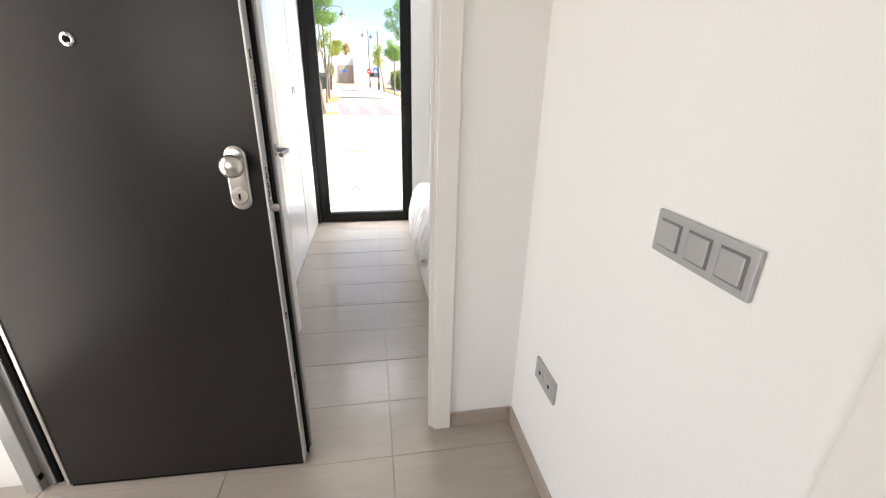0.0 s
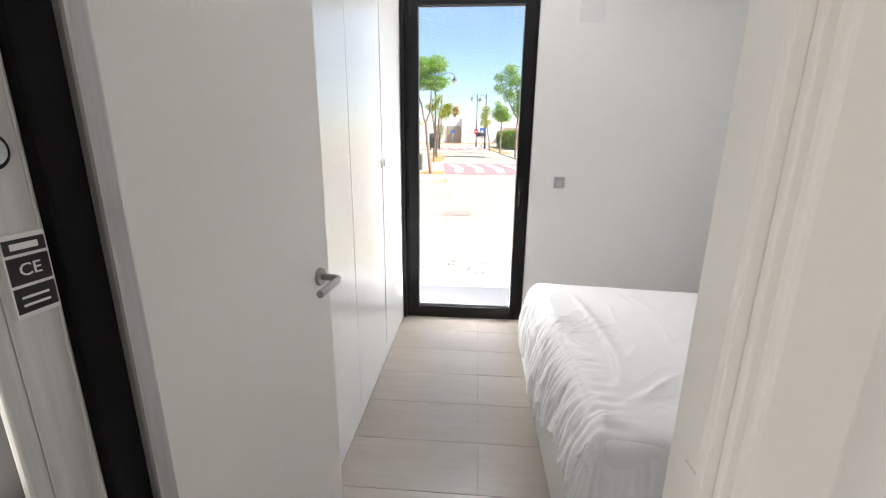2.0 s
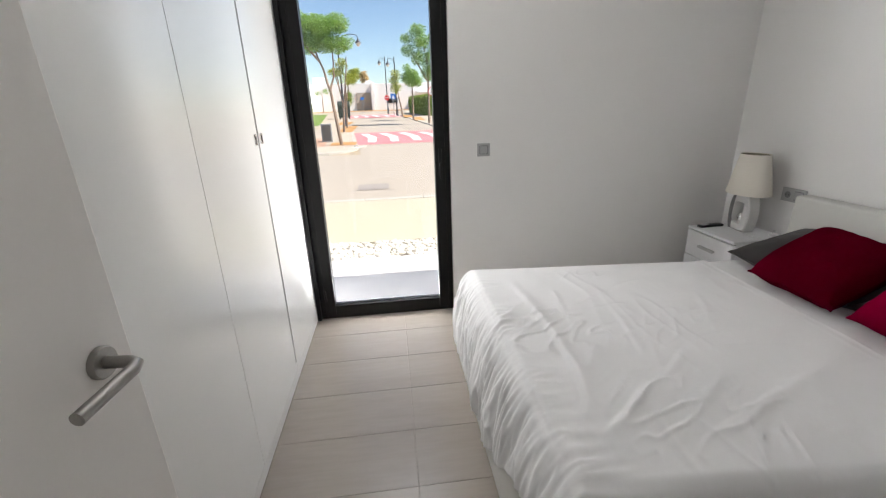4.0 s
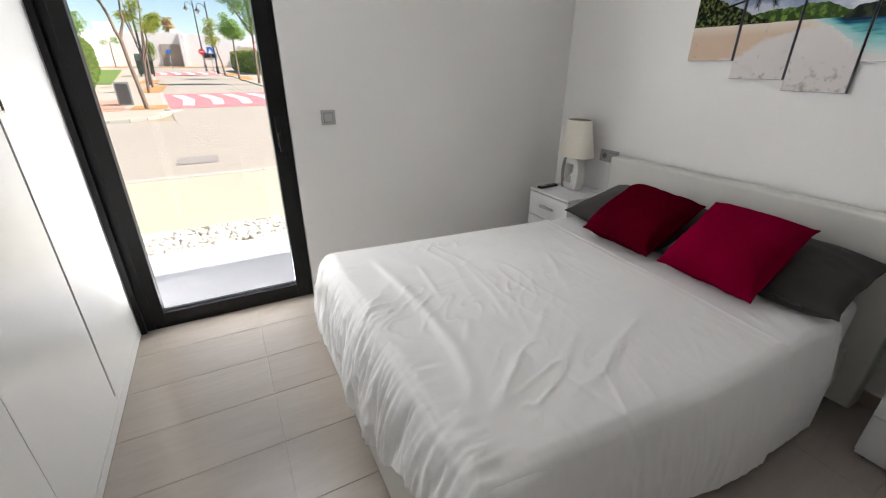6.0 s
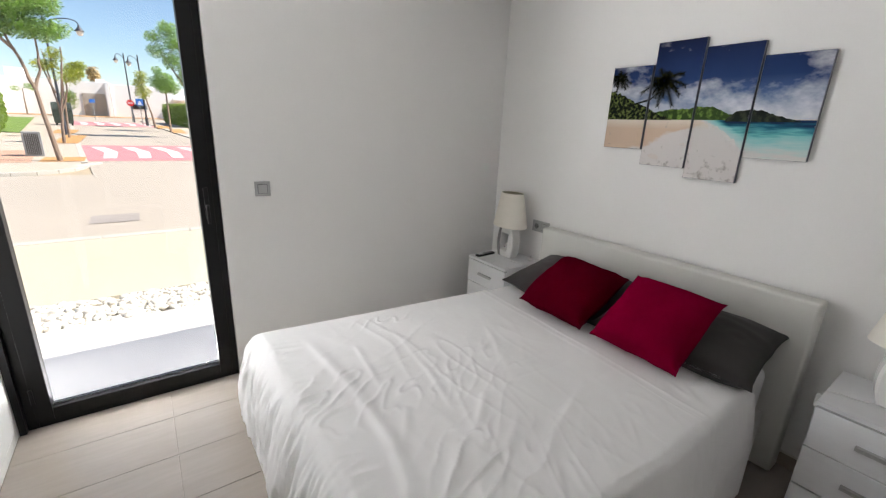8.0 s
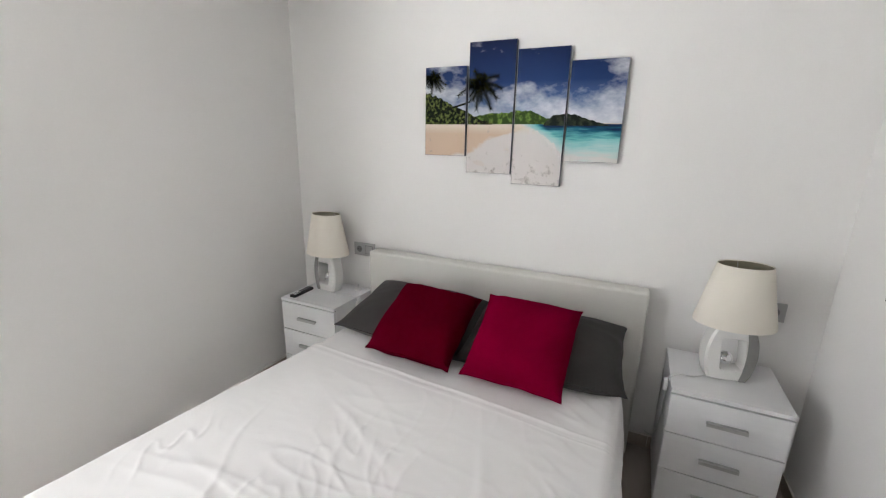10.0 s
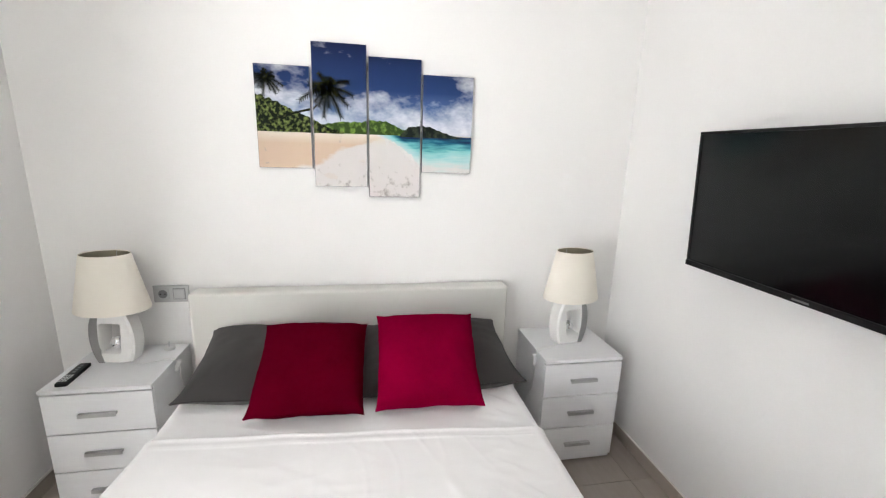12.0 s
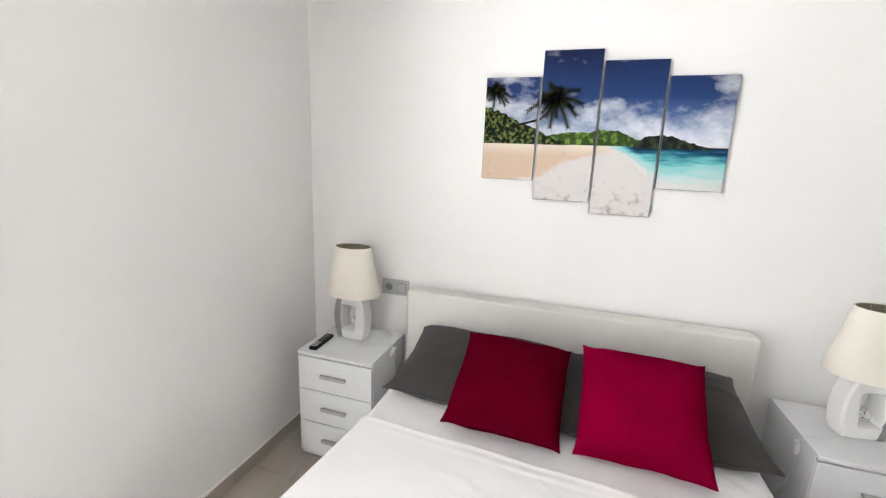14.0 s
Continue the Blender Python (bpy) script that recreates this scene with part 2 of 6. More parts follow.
def part(name, bm, material, parent=None, label="", smooth=False):
    """One mesh object from a bmesh, under a thing or part (or at top level)."""
    bmesh.ops.recalc_face_normals(bm, faces=bm.faces)
    me = bpy.data.meshes.new(name)
    bm.to_mesh(me)
    bm.free()
    me.materials.append(material)
    if smooth:
        me.polygons.foreach_set("use_smooth", [True] * len(me.polygons))
        if smooth != "cloth":
            me.set_sharp_from_angle(angle=radians(38))
    ob = new(name, me)
    if parent is not None:
        ob.parent = parent
    if label:
        tagged(ob, label)
    return ob


def thing(name, label, category, at=(0, 0, 0), rz=0, group="", kind=""):
    ob = new(name)
    ob.empty_display_size = 0.1
    ob.matrix_world = pose(*at, 0, 0, rz)
    return tagged(ob, label, category, group, kind)


def solid(name, bm, material, label, category, group="", kind="", smooth=False):
    return tagged(part(name, bm, material, None, "", smooth), label, category, group, kind)


def structure(name, bm, material, label, category, smooth=False):
    return solid(name, bm, material, label, category, "", "structure", smooth)


def lettering(text, size, material, parent, m, name="lettering"):
    """Writing in the built-in font, as a mesh."""
    c = bpy.data.curves.new(name, "FONT")
    c.body, c.size, c.extrude, c.align_x, c.align_y = text, size, 0.0002, "CENTER", "CENTER"
    tmp = bpy.data.objects.new(name, c)
    me = bpy.data.meshes.new_from_object(tmp)
    bpy.data.objects.remove(tmp)
    me.materials.clear()
    me.materials.append(material)
    me.transform(m)
    ob = new(name, me)
    ob.parent = parent
    return ob


# ---- the rooms ----
WALL_N, WALL_E, WALL_S, WARD = 7.61, 3.40, 4.815, 0.41   # bedroom faces
HALL_END, HALL_E, HALL_W = 4.758, 1.54, -0.20           # hall faces
CEIL = 2.56
WIN0, WIN1, WIN_TOP = 0.435, 1.385, 2.44
D0, D1, DOOR_TOP = 0.46, 1.224, 2.06                    # bedroom doorway

# sub-floor under the tiles
structure("floor", box(-1.6, WALL_E, 1.5, 7.72, -0.10, -0.006), M_GROUT, "sandy grout bed of the tiled floor indoors", "floor")
structure("ceiling", box(-1.6, 3.65, 1.3, 7.80, CEIL, CEIL + 0.12), M_CEIL, "smooth white painted ceiling", "ceiling")
structure("roof", box(-1.9, 3.95, 1.0, 7.83, CEIL + 0.124, 2.90, bevel=0.01), M_RENDER, "flat white rendered roof edge", "roof")

bm = bmesh.new()
add_box(bm, -1.6, WIN0, WALL_N, 7.80, -0.10, CEIL)
add_box(bm, WIN1, 3.65, WALL_N, 7.80, -0.10, CEIL)
add_box(bm, WIN0, WIN1, WALL_N, 7.80, WIN_TOP, CEIL)
structure("wall_north", bm, M_WALL, "white painted plaster wall with tall window opening", "wall")
structure("wall_east", box(WALL_E, 3.65, WALL_S - 0.07, WALL_N, -0.10, CEIL), M_WALL, "white painted plaster wall behind the headboard", "wall")
bm = bmesh.new()
add_box(bm, D1, 3.65, HALL_END, WALL_S, -0.006, CEIL)
add_box(bm, HALL_W, D0, HALL_END, WALL_S, -0.006, CEIL)
add_box(bm, D0, D1, HALL_END, WALL_S, DOOR_TOP, CEIL)
structure("wall_south", bm, M_WALL, "white painted partition wall with bedroom doorway", "wall")
# hall: east wall with a door, west wall with the entrance, wider room behind
HD0, HD1 = 2.88, 3.64
bm = bmesh.new()
add_box(bm, HALL_E, HALL_E + 0.10, HD1, HALL_END, -0.006, CEIL)
add_box(bm, HALL_E, HALL_E + 0.10, 1.5, HD0, -0.006, CEIL)
add_box(bm, HALL_E, HALL_E + 0.10, HD0, HD1, DOOR_TOP, CEIL)
structure("wall_hall_east", bm, M_WALL, "white painted hall wall with switches", "wall")
E0, E1 = 3.80, 4.70
bm = bmesh.new()
add_box(bm, HALL_W - 0.22, HALL_W, E1, WALL_N, -0.006, CEIL)
add_box(bm, HALL_W - 0.22, HALL_W, 3.35, E0, -0.006, CEIL)
add_box(bm, HALL_W - 0.22, HALL_W, E0, E1, 2.12, CEIL)
structure("wall_west", bm, M_WALL, "white painted wall with the entrance opening", "wall")
bm = bmesh.new()
add_box(bm, -1.6, HALL_W - 0.22, 3.35, 3.57, -0.006, CEIL)
add_box(bm, -1.82, -1.6, 1.3, 3.57, -0.006, CEIL)
structure("wall_room_west", bm, M_WALL, "plain white wall of the room behind", "wall")
bm = bmesh.new()
add_box(bm, -1.6, -1.15, 1.3, 1.5, -0.006, CEIL)
add_box(bm, -0.15, 1.605, 1.3, 1.5, -0.006, CEIL)
add_box(bm, -1.15, -0.15, 1.3, 1.5, -0.006, 0.80)
add_box(bm, -1.15, -0.15, 1.3, 1.5, 2.2, CEIL)
structure("wall_rear", bm, M_WALL, "plain white wall with a window behind", "wall")

# ---- window, doors and built-in wardrobe ----
win = thing("window_1", "tall black aluminium window down to the floor", "window", (0, 0, 0), kind="structure")
FY0, FY1 = 7.64, 7.71


def frame_ring(x0, x1, z0, z1, w, y0, y1, bev=0.004):
    bm = bmesh.new()
    add_box(bm, x0, x0 + w, y0, y1, z0, z1, bev)
    add_box(bm, x1 - w, x1, y0, y1, z0, z1, bev)
    add_box(bm, x0 + w, x1 - w, y0 + 0.001, y1, z1 - w, z1, bev)
    add_box(bm, x0 + w, x1 - w, y0 + 0.001, y1, z0, z0 + w, bev)
    return bm


part("outer_frame", frame_ring(WIN0 + 0.002, WIN1 - 0.002, -0.004, WIN_TOP - 0.002, 0.042, FY0, FY1), M_ALU_BLACK, win)
part("cover_strip", box(0.4125, WIN0 + 0.004, WALL_N - 0.003, FY0 - 0.001, 0.001, WIN_TOP), M_ALU_BLACK, win, "black aluminium cover strip")
sash = part("sash", frame_ring(WIN0 + 0.040, WIN1 - 0.036, 0.030, WIN_TOP - 0.036, 0.066, FY0 - 0.012, FY1 - 0.012), M_ALU_BLACK, win)
bm = bmesh.new()
add_box(bm, WIN0 + 0.106, WIN1 - 0.102, FY0 + 0.020, FY0 + 0.022, 0.096, 0.104)
add_box(bm, WIN0 + 0.106, WIN1 - 0.102, FY0 + 0.020, FY0 + 0.022, WIN_TOP - 0.110, WIN_TOP - 0.102)
part("glazing_bead", bm, M_HANDLE, sash, "thin pale glazing edge")
pane = part("pane", box(WIN0 + 0.100, WIN1 - 0.096, FY0 + 0.024, FY0 + 0.030, 0.092, WIN_TOP - 0.098), M_GLASS, sash)
pane.visible_shadow = False
bm = bmesh.new()
add_box(bm, WIN1 - 0.080, WIN1 - 0.058, FY0 - 0.024, FY0 - 0.012, 0.98, 1.15, 0.005)
add_box(bm, WIN1 - 0.076, WIN1 - 0.062, FY0 - 0.050, FY0 - 0.020, 1.04, 1.06, 0.004)
add_box(bm, WIN1 - 0.077, WIN1 - 0.061, FY0 - 0.054, FY0 - 0.042, 0.96, 1.06, 0.005)
part("window_handle", bm, M_TVBODY, sash, "black lever handle")
for z in (0.14, 2.28):
    part("hinge", tube([(WIN0 + 0.046, FY0 - 0.016, z), (WIN0 + 0.046, FY0 - 0.016, z + 0.08)], 0.008, 10), M_TVBODY, sash)
structure("window_sill", box(WIN0, WIN1, FY1, 7.915, -0.10, -0.015, bevel=0.003), M_TERR, "pale stone threshold under the window", "sill")

# bedroom door, swung open against the wardrobe
LEAF = (0.465, 4.850)
door = thing("door_1", "white flush interior door standing open", "door", (LEAF[0], LEAF[1], 0), rz=-5.7, kind="structure")
part("leaf", box(-0.040, 0.0, 0.0, 0.756, 0.008, DOOR_TOP - 0.02, bevel=0.002), M_DOORW, door)
for side in (1, -1):
    x = 0.0 if side == 1 else -0.040
    rose = part("rose", lathe([(0.026, 0.0), (0.026, 0.007), (0.024, 0.010), (0.0, 0.010)], 28, "x", (0, 0, 0)), M_LEVER, door, "round satin steel rose", True)
    rose.matrix_local = pose(x, 0.692, 1.046, 0, 0, 0 if side == 1 else 180)
    lever = part("lever", tube([(x, 0.692, 1.046), (x + side * 0.047, 0.692, 1.046), (x + side * 0.060, 0.686, 1.046), (x + side * 0.064, 0.674, 1.045), (x + side * 0.064, 0.567, 1.043)], 0.0100, 14), M_LEVER, door, "L-shaped brushed steel lever", True)
part("latch_plate", box(-0.032, -0.008, 0.755, 0.7575, 0.95, 1.13), M_STEEL, door)
for z in (0.22, 1.05, 1.82):
    part("hinge", tube([(0.004, -0.004, z), (0.004, -0.004, z + 0.09)], 0.007, 10), M_STEEL, door)

# frame and casings of the bedroom doorway
bm = bmesh.new()
add_box(bm, D1 - 0.034, D1, HALL_END - 0.004, WALL_S + 0.026, 0.0, DOOR_TOP - 0.034, 0.002)
add_box(bm, D0, D0 + 0.012, HALL_END - 0.004, WALL_S + 0.026, 0.0, DOOR_TOP - 0.034, 0.002)
add_box(bm, D0, D1, HALL_END - 0.004, WALL_S + 0.026, DOOR_TOP - 0.034, DOOR_TOP, 0.002)
add_box(bm, D1 - 0.046, D1 - 0.034, HALL_END + 0.004, WALL_S - 0.042, 0.0, DOOR_TOP - 0.034, 0.002)
add_box(bm, D1 - 0.0365, D1 - 0.0335, WALL_S - 0.030, WALL_S - 0.006, 0.96, 1.12)
structure("door_frame", bm, M_DOORW, "white painted frame of the bedroom doorway", "door frame")
bm = bmesh.new()
add_box(bm, D1 - 0.026, D1 + 0.046, HALL_END - 0.016, HALL_END, 0.0, DOOR_TOP + 0.046, 0.005)
add_box(bm, D0 - 0.046, D0 + 0.004, HALL_END - 0.016, HALL_END, 0.0, DOOR_TOP + 0.046, 0.005)
add_box(bm, D0 - 0.046, D1 + 0.046, HALL_END - 0.015, HALL_END, DOOR_TOP - 0.026, DOOR_TOP + 0.046, 0.005)
add_box(bm, D1 - 0.026, D1 + 0.046, WALL_S, WALL_S + 0.028, 0.0, DOOR_TOP + 0.046, 0.005)
add_box(bm, D0 - 0.046, D1 + 0.046, WALL_S, WALL_S + 0.027, DOOR_TOP - 0.026, DOOR_TOP + 0.046, 0.005)
structure("trim", bm, M_DOORW, "white flat casing round the bedroom doorway", "trim")

# closed door in the hall's east wall
d2 = thing("door_2", "closed white interior door off the hall", "door", (0, 0, 0), kind="structure")
part("leaf", box(HALL_E + 0.030, HALL_E + 0.070, HD0 + 0.03, HD1 - 0.03, 0.008, DOOR_TOP - 0.03, bevel=0.002), M_DOORW, d2)
bm = bmesh.new()
add_box(bm, HALL_E - 0.016, HALL_E, HD1 - 0.016, HD1 + 0.072, 0.0, DOOR_TOP + 0.07, 0.005)
add_box(bm, HALL_E - 0.016, HALL_E, HD0 - 0.072, HD0 + 0.016, 0.0, DOOR_TOP + 0.07, 0.005)
add_box(bm, HALL_E - 0.015, HALL_E, HD0 - 0.072, HD1 + 0.072, DOOR_TOP - 0.016, DOOR_TOP + 0.07, 0.005)
part("casing", bm, M_DOORW, d2)
bm = bmesh.new()
add_box(bm, HALL_E, HALL_E + 0.10, HD1 - 0.03, HD1, 0.0, DOOR_TOP - 0.001)
add_box(bm, HALL_E, HALL_E + 0.10, HD0, HD0 + 0.03, 0.0, DOOR_TOP - 0.001)
add_box(bm, HALL_E, HALL_E + 0.10, HD0 + 0.03, HD1 - 0.03, DOOR_TOP - 0.03, DOOR_TOP - 0.001)
part("jamb", bm, M_DOORW, d2)
part("lever", tube([(HALL_E + 0.030, HD1 - 0.09, 1.04), (HALL_E - 0.018, HD1 - 0.09, 1.04), (HALL_E - 0.018, HD1 - 0.20, 1.04)], 0.009, 12), M_SATIN, d2, "satin steel lever", True)
part("rose", lathe([(0.026, 0.0), (0.026, 0.008), (0.0, 0.009)], 24, "x", (HALL_E + 0.021, HD1 - 0.09, 1.04)), M_SATIN, d2, "", True)

# entrance door: armoured leaf, opened flat before the end of the hall
ent = thing("door_3", "dark brown armoured entrance door standing open", "door", (-0.115, 4.686, 0), rz=-1.5, kind="structure")
EW, EH = 0.812, 2.06
part("leaf_panel", box(0.010, EW - 0.008, -0.022, -0.008, 0.016, EH, bevel=0.002), M_DARKDOOR, ent, "dark brown satin panel")
part("leaf_core", box(0.012, EW - 0.012, -0.008, 0.036, 0.018, EH - 0.002), M_PROFILE, ent)
bm = bmesh.new()
add_box(bm, EW - 0.008, EW - 0.002, -0.026, -0.014, 0.014, EH, 0.0015)
add_box(bm, EW - 0.012, EW - 0.004, -0.014, 0.020, 0.014, EH, 0.001)
add_box(bm, EW - 0.012, EW - 0.0025, -0.0135, -0.0115, 0.014, EH, 0.0006)
add_box(bm, EW - 0.012, EW - 0.0025, 0.0165, 0.0190, 0.014, EH, 0.0006)
part("edge_profile", bm, M_EDGE, ent, "brushed steel edge profile")
part("edge_gasket", box(EW - 0.012, EW + 0.005, 0.020, 0.050, 0.014, EH, bevel=0.003), M_GASKET, ent, "black rubber seal")
part("edge_back_profile", box(EW - 0.012, EW + 0.012, 0.0495, 0.068, 0.014, EH, bevel=0.003), M_PROFILE, ent, "grey metal rear edge")
bm = bmesh.new()
add_box(bm, 0.0, 0.012, -0.026, 0.010, 0.014, EH, 0.002)
part("hinge_profile", bm, M_STEEL, ent, "steel hinge-side profile")
part("bottom_seal", box(0.012, EW - 0.012, -0.020, 0.030, 0.006, 0.018), M_GASKET, ent)


def stadium(w, h, d, n=14, bev=0.004):
    """An upright plate with round ends, facing -y."""
    bm = bmesh.new()
    r = w / 2
    loop = [(r * math.cos(a), h / 2 - r + r * math.sin(a)) for a in [math.pi * k / n for k in range(n + 1)]]
    loop += [(r * math.cos(a), -h / 2 + r + r * math.sin(a)) for a in [math.pi + math.pi * k / n for k in range(n + 1)]]
    rings = []
    for s, y in ((1.0, 0.0), (1.0, -(d - bev)), (1 - bev / r * 0.5, -(d - bev * 0.25)), (1 - bev / r, -d)):
        rings.append([bm.verts.new((x * s, y, z * s)) for x, z in loop])
    for a, b in zip(rings, rings[1:]):
        for k in range(len(loop)):
            bm.faces.new((a[k], a[(k + 1) % len(loop)], b[(k + 1) % len(loop)], b[k]))
    bm.faces.new(rings[-1])
    bm.faces.new(rings[0][::-1])
    return bm


plate = part("escutcheon", stadium(0.056, 0.178, 0.012), M_SATIN, ent, "satin nickel long plate", True)
plate.matrix_local = pose(0.740, -0.022, 1.100)
knob = part("knob", lathe([(0.020, 0.0), (0.019, 0.004), (0.013, 0.008), (0.012, 0.026), (0.020, 0.028), (0.028, 0.035), (0.031, 0.043), (0.030, 0.051), (0.023, 0.058), (0.012, 0.062), (0.0, 0.063)], 36, "y"), M_SATIN, plate, "round satin nickel knob", True)
knob.matrix_local = pose(0.003, -0.012, 0.042) @ Matrix.Diagonal((1, -1, 1, 1))
cyl = part("lock_cylinder", lathe([(0.023, 0.0), (0.023, 0.008), (0.020, 0.011), (0.012, 0.011), (0.011, 0.009), (0.0, 0.009)], 32, "y"), M_SATIN, plate, "round cylinder cover", True)
cyl.matrix_local = pose(0, -0.012, -0.048) @ Matrix.Diagonal((1, -1, 1, 1))
part("keyhole", box(-0.003, 0.003, -0.0225, -0.020, -0.056, -0.040), M_GASKET, plate, "black keyhole")
peep = part("peephole", lathe([(0.016, 0.0), (0.016, 0.003), (0.013, 0.005), (0.009, 0.005), (0.008, 0.002), (0.0, 0.002)], 28, "y"), M_CHROME, ent, "chrome peephole", True)
peep.matrix_local = pose(0.404, -0.022, 1.437) @ Matrix.Diagonal((1, -1, 1, 1))
part("peephole_lens", lathe([(0.007, 0.0), (0.005, 0.0015), (0.0, 0.002)], 20, "y", (0.404, -0.0265, 1.437)), M_GASKET, ent, "dark lens", True)
for z in (1.418, 1.74, 0.64, 0.40):
    part("bolt", lathe([(0.0085, 0.0), (0.0085, 0.004), (0.006, 0.0052), (0.0, 0.0054)], 24, "x", (EW - 0.004, -0.001, z)), M_PROFILE, ent, "round steel bolt", True)
    part("bolt_hole", lathe([(0.0115, 0.0), (0.0115, 0.0022), (0.009, 0.003), (0.0, 0.003)], 24, "x", (EW - 0.0042, -0.001, z)), M_GASKET, ent, "dark ring of a bolt", True)
for k in range(4):
    z = 1.114 - 0.026 * k
    part("bolt_ring", lathe([(0.0118, 0.0), (0.0118, 0.0016), (0.0, 0.0016)], 24, "x", (EW - 0.0045, -0.001, z)), M_GASKET, ent, "dark bolt ring", True)
    part("bolt", lathe([(0.0092, 0.0), (0.0092, 0.0035), (0.007, 0.005), (0.0, 0.0055)], 24, "x", (EW - 0.004, -0.001, z)), M_CHROME, ent, "round steel bolt", True)
part("latch_tongue", lathe([(0.011, 0.0), (0.011, 0.018), (0.009, 0.021), (0.0, 0.022)], 24, "x", (EW - 0.004, 0.002, 1.006)), M_SATIN, ent, "protruding steel latch", True)
lab = part("maker_label", box(EW - 0.004, EW - 0.0012, -0.0085, 0.0175, 1.317, 1.369), M_PRINT, ent, "small black and white maker's label")
for z0, z1 in ((1.357, 1.366), (1.338, 1.355), (1.320, 1.336)):
    part("label_field", box(EW - 0.0012, EW - 0.0008, -0.0075, 0.0165, z0, z1), M_LABEL, lab, "black printed field")
part("label_mark", box(EW - 0.0008, EW - 0.0005, -0.004, 0.012, 1.3595, 1.3635), M_PRINT, lab, "pale bar for the maker's name")
lettering("CE", 0.011, M_PRINT, lab, Matrix.Translation((EW - 0.0005, 0.0045, 1.3465)) @ Matrix.Rotation(radians(90), 4, "Z") @ Matrix.Rotation(radians(90), 4, "X"))
for z in (1.324, 1.329):
    part("label_line", box(EW - 0.0008, EW - 0.0005, -0.004, 0.012, z, z + 0.0015), M_PRINT, lab, "pale line of print")

fr = thing("entrance_frame", "grey steel frame of the entrance doorway", "door frame", (0, 0, 0), kind="structure")
bm = bmesh.new()
add_box(bm, HALL_W - 0.045, HALL_W + 0.004, E1 - 0.040, E1 + 0.020, 0.0, 2.16, 0.003)
add_box(bm, HALL_W - 0.004, HALL_W + 0.030, E1 - 0.012, E1 + 0.026, 0.0, 2.16, 0.003)
part("hinge_post", bm, M_PROFILE, fr)
part("hinge_post_seal", box(HALL_W + 0.030, HALL_W + 0.048, E1 - 0.008, E1 + 0.022, 0.0, 2.14, bevel=0.003), M_GASKET, fr, "black rubber seal")
part("lock_post", box(HALL_W - 0.060, HALL_W + 0.012, E0 - 0.02, E0 + 0.045, 0.0, 2.16, bevel=0.003), M_PROFILE, fr)
part("head", box(HALL_W - 0.060, HALL_W + 0.012, E0, E1, 2.075, 2.16, bevel=0.003), M_PROFILE, fr)
part("strike_slot", box(HALL_W + 0.0035, HALL_W + 0.0062, E1 - 0.034, E1 - 0.016, 0.045, 0.068), M_GASKET, fr, "dark slot")

# wardrobe built along the west side of the bedroom
ward = thing("wardrobe", "built-in white lacquered wardrobe with closed doors", "wardrobe", (0, 0, 0))
part("carcass", box(HALL_W + 0.002, WARD - 0.022, WALL_S + 0.02, WALL_N - 0.004, 0.0, CEIL - 0.004), M_MELAMINE, ward)
part("plinth", box(WARD - 0.022, WARD - 0.001, WALL_S + 0.02, WALL_N - 0.004, 0.0, 0.050), M_LACQ, ward)
edges = [4.98, 5.64, 6.305, 6.956, 7.585]
for i in range(4):
    g0, g1 = (0.009 if i == 3 else 0.0015), (0.009 if i == 2 else 0.0015)
    wd = part("wardrobe_door", box(WARD - 0.020, WARD, edges[i] + g0, edges[i + 1] - g1, 0.054, 2.45, bevel=0.0012), M_LACQ, ward)
    if i in (2, 3):
        y = edges[3] - 0.045 if i == 2 else edges[3] + 0.045
        pull = part("pull", box(WARD - 0.002, WARD + 0.0035, y - 0.016, y + 0.016, 1.266, 1.314, bevel=0.0015), M_CHROME, wd, "small chrome flush pull")
        part("pull_recess", box(WARD + 0.0035, WARD + 0.0042, y - 0.008, y + 0.008, 1.274, 1.306), M_GASKET, wd, "dark finger recess")
part("fascia", box(WARD - 0.020, WARD - 0.001, WALL_S + 0.02, WALL_N - 0.004, 2.454, CEIL - 0.004), M_LACQ, ward)
part("filler", box(WARD - 0.020, WARD - 0.001, 7.587, WALL_N - 0.004, 0.054, 2.45), M_LACQ, ward)
# Bar fills the door gap; its dark colour stands in for shade.
part("gap_shadow", box(WARD - 0.009, WARD - 0.003, edges[3] - 0.0086, edges[3] + 0.0086, 0.100, 2.44), M_SHADOWGAP, ward, "dark grey strip painted as shade between the doors")
part("gap_foot", box(WARD - 0.018, WARD - 0.001, edges[3] - 0.0086, edges[3] + 0.0086, 0.056, 0.0995), M_LACQ, ward)

# ---- bed ----
bed = thing("bed", "double bed with white upholstered frame and headboard", "bed", (0, 0, 0))
BY0, BY1, BX0, BX1 = 5.560, 6.985, 1.318, 3.30
part("headboard", box(3.285, 3.385, 5.475, 6.995, 0.0, 0.862, bevel=0.017, seg=4), M_LEATHER, bed, "padded white leatherette headboard", True)
part("side_rail", box(BX0, BX1, BY0, BY0 + 0.06, 0.055, 0.285, bevel=0.015, seg=3), M_LEATHER, bed, "", True)
part("side_rail", box(BX0, BX1, BY1 - 0.06, BY1, 0.055, 0.285, bevel=0.015, seg=3), M_LEATHER, bed, "", True)
part("foot_rail", box(BX0 - 0.002, BX0 + 0.06, BY0 - 0.002, BY1 + 0.002, 0.012, 0.285, bevel=0.015, seg=3), M_LEATHER, bed, "", True)
# Solid base block in the gap colour, painting shade under the mattress.
part("shaded_base", box(BX0 + 0.05, BX1, BY0 + 0.05, BY1 - 0.05, 0.15, 0.24), M_SHADOWGAP, bed)
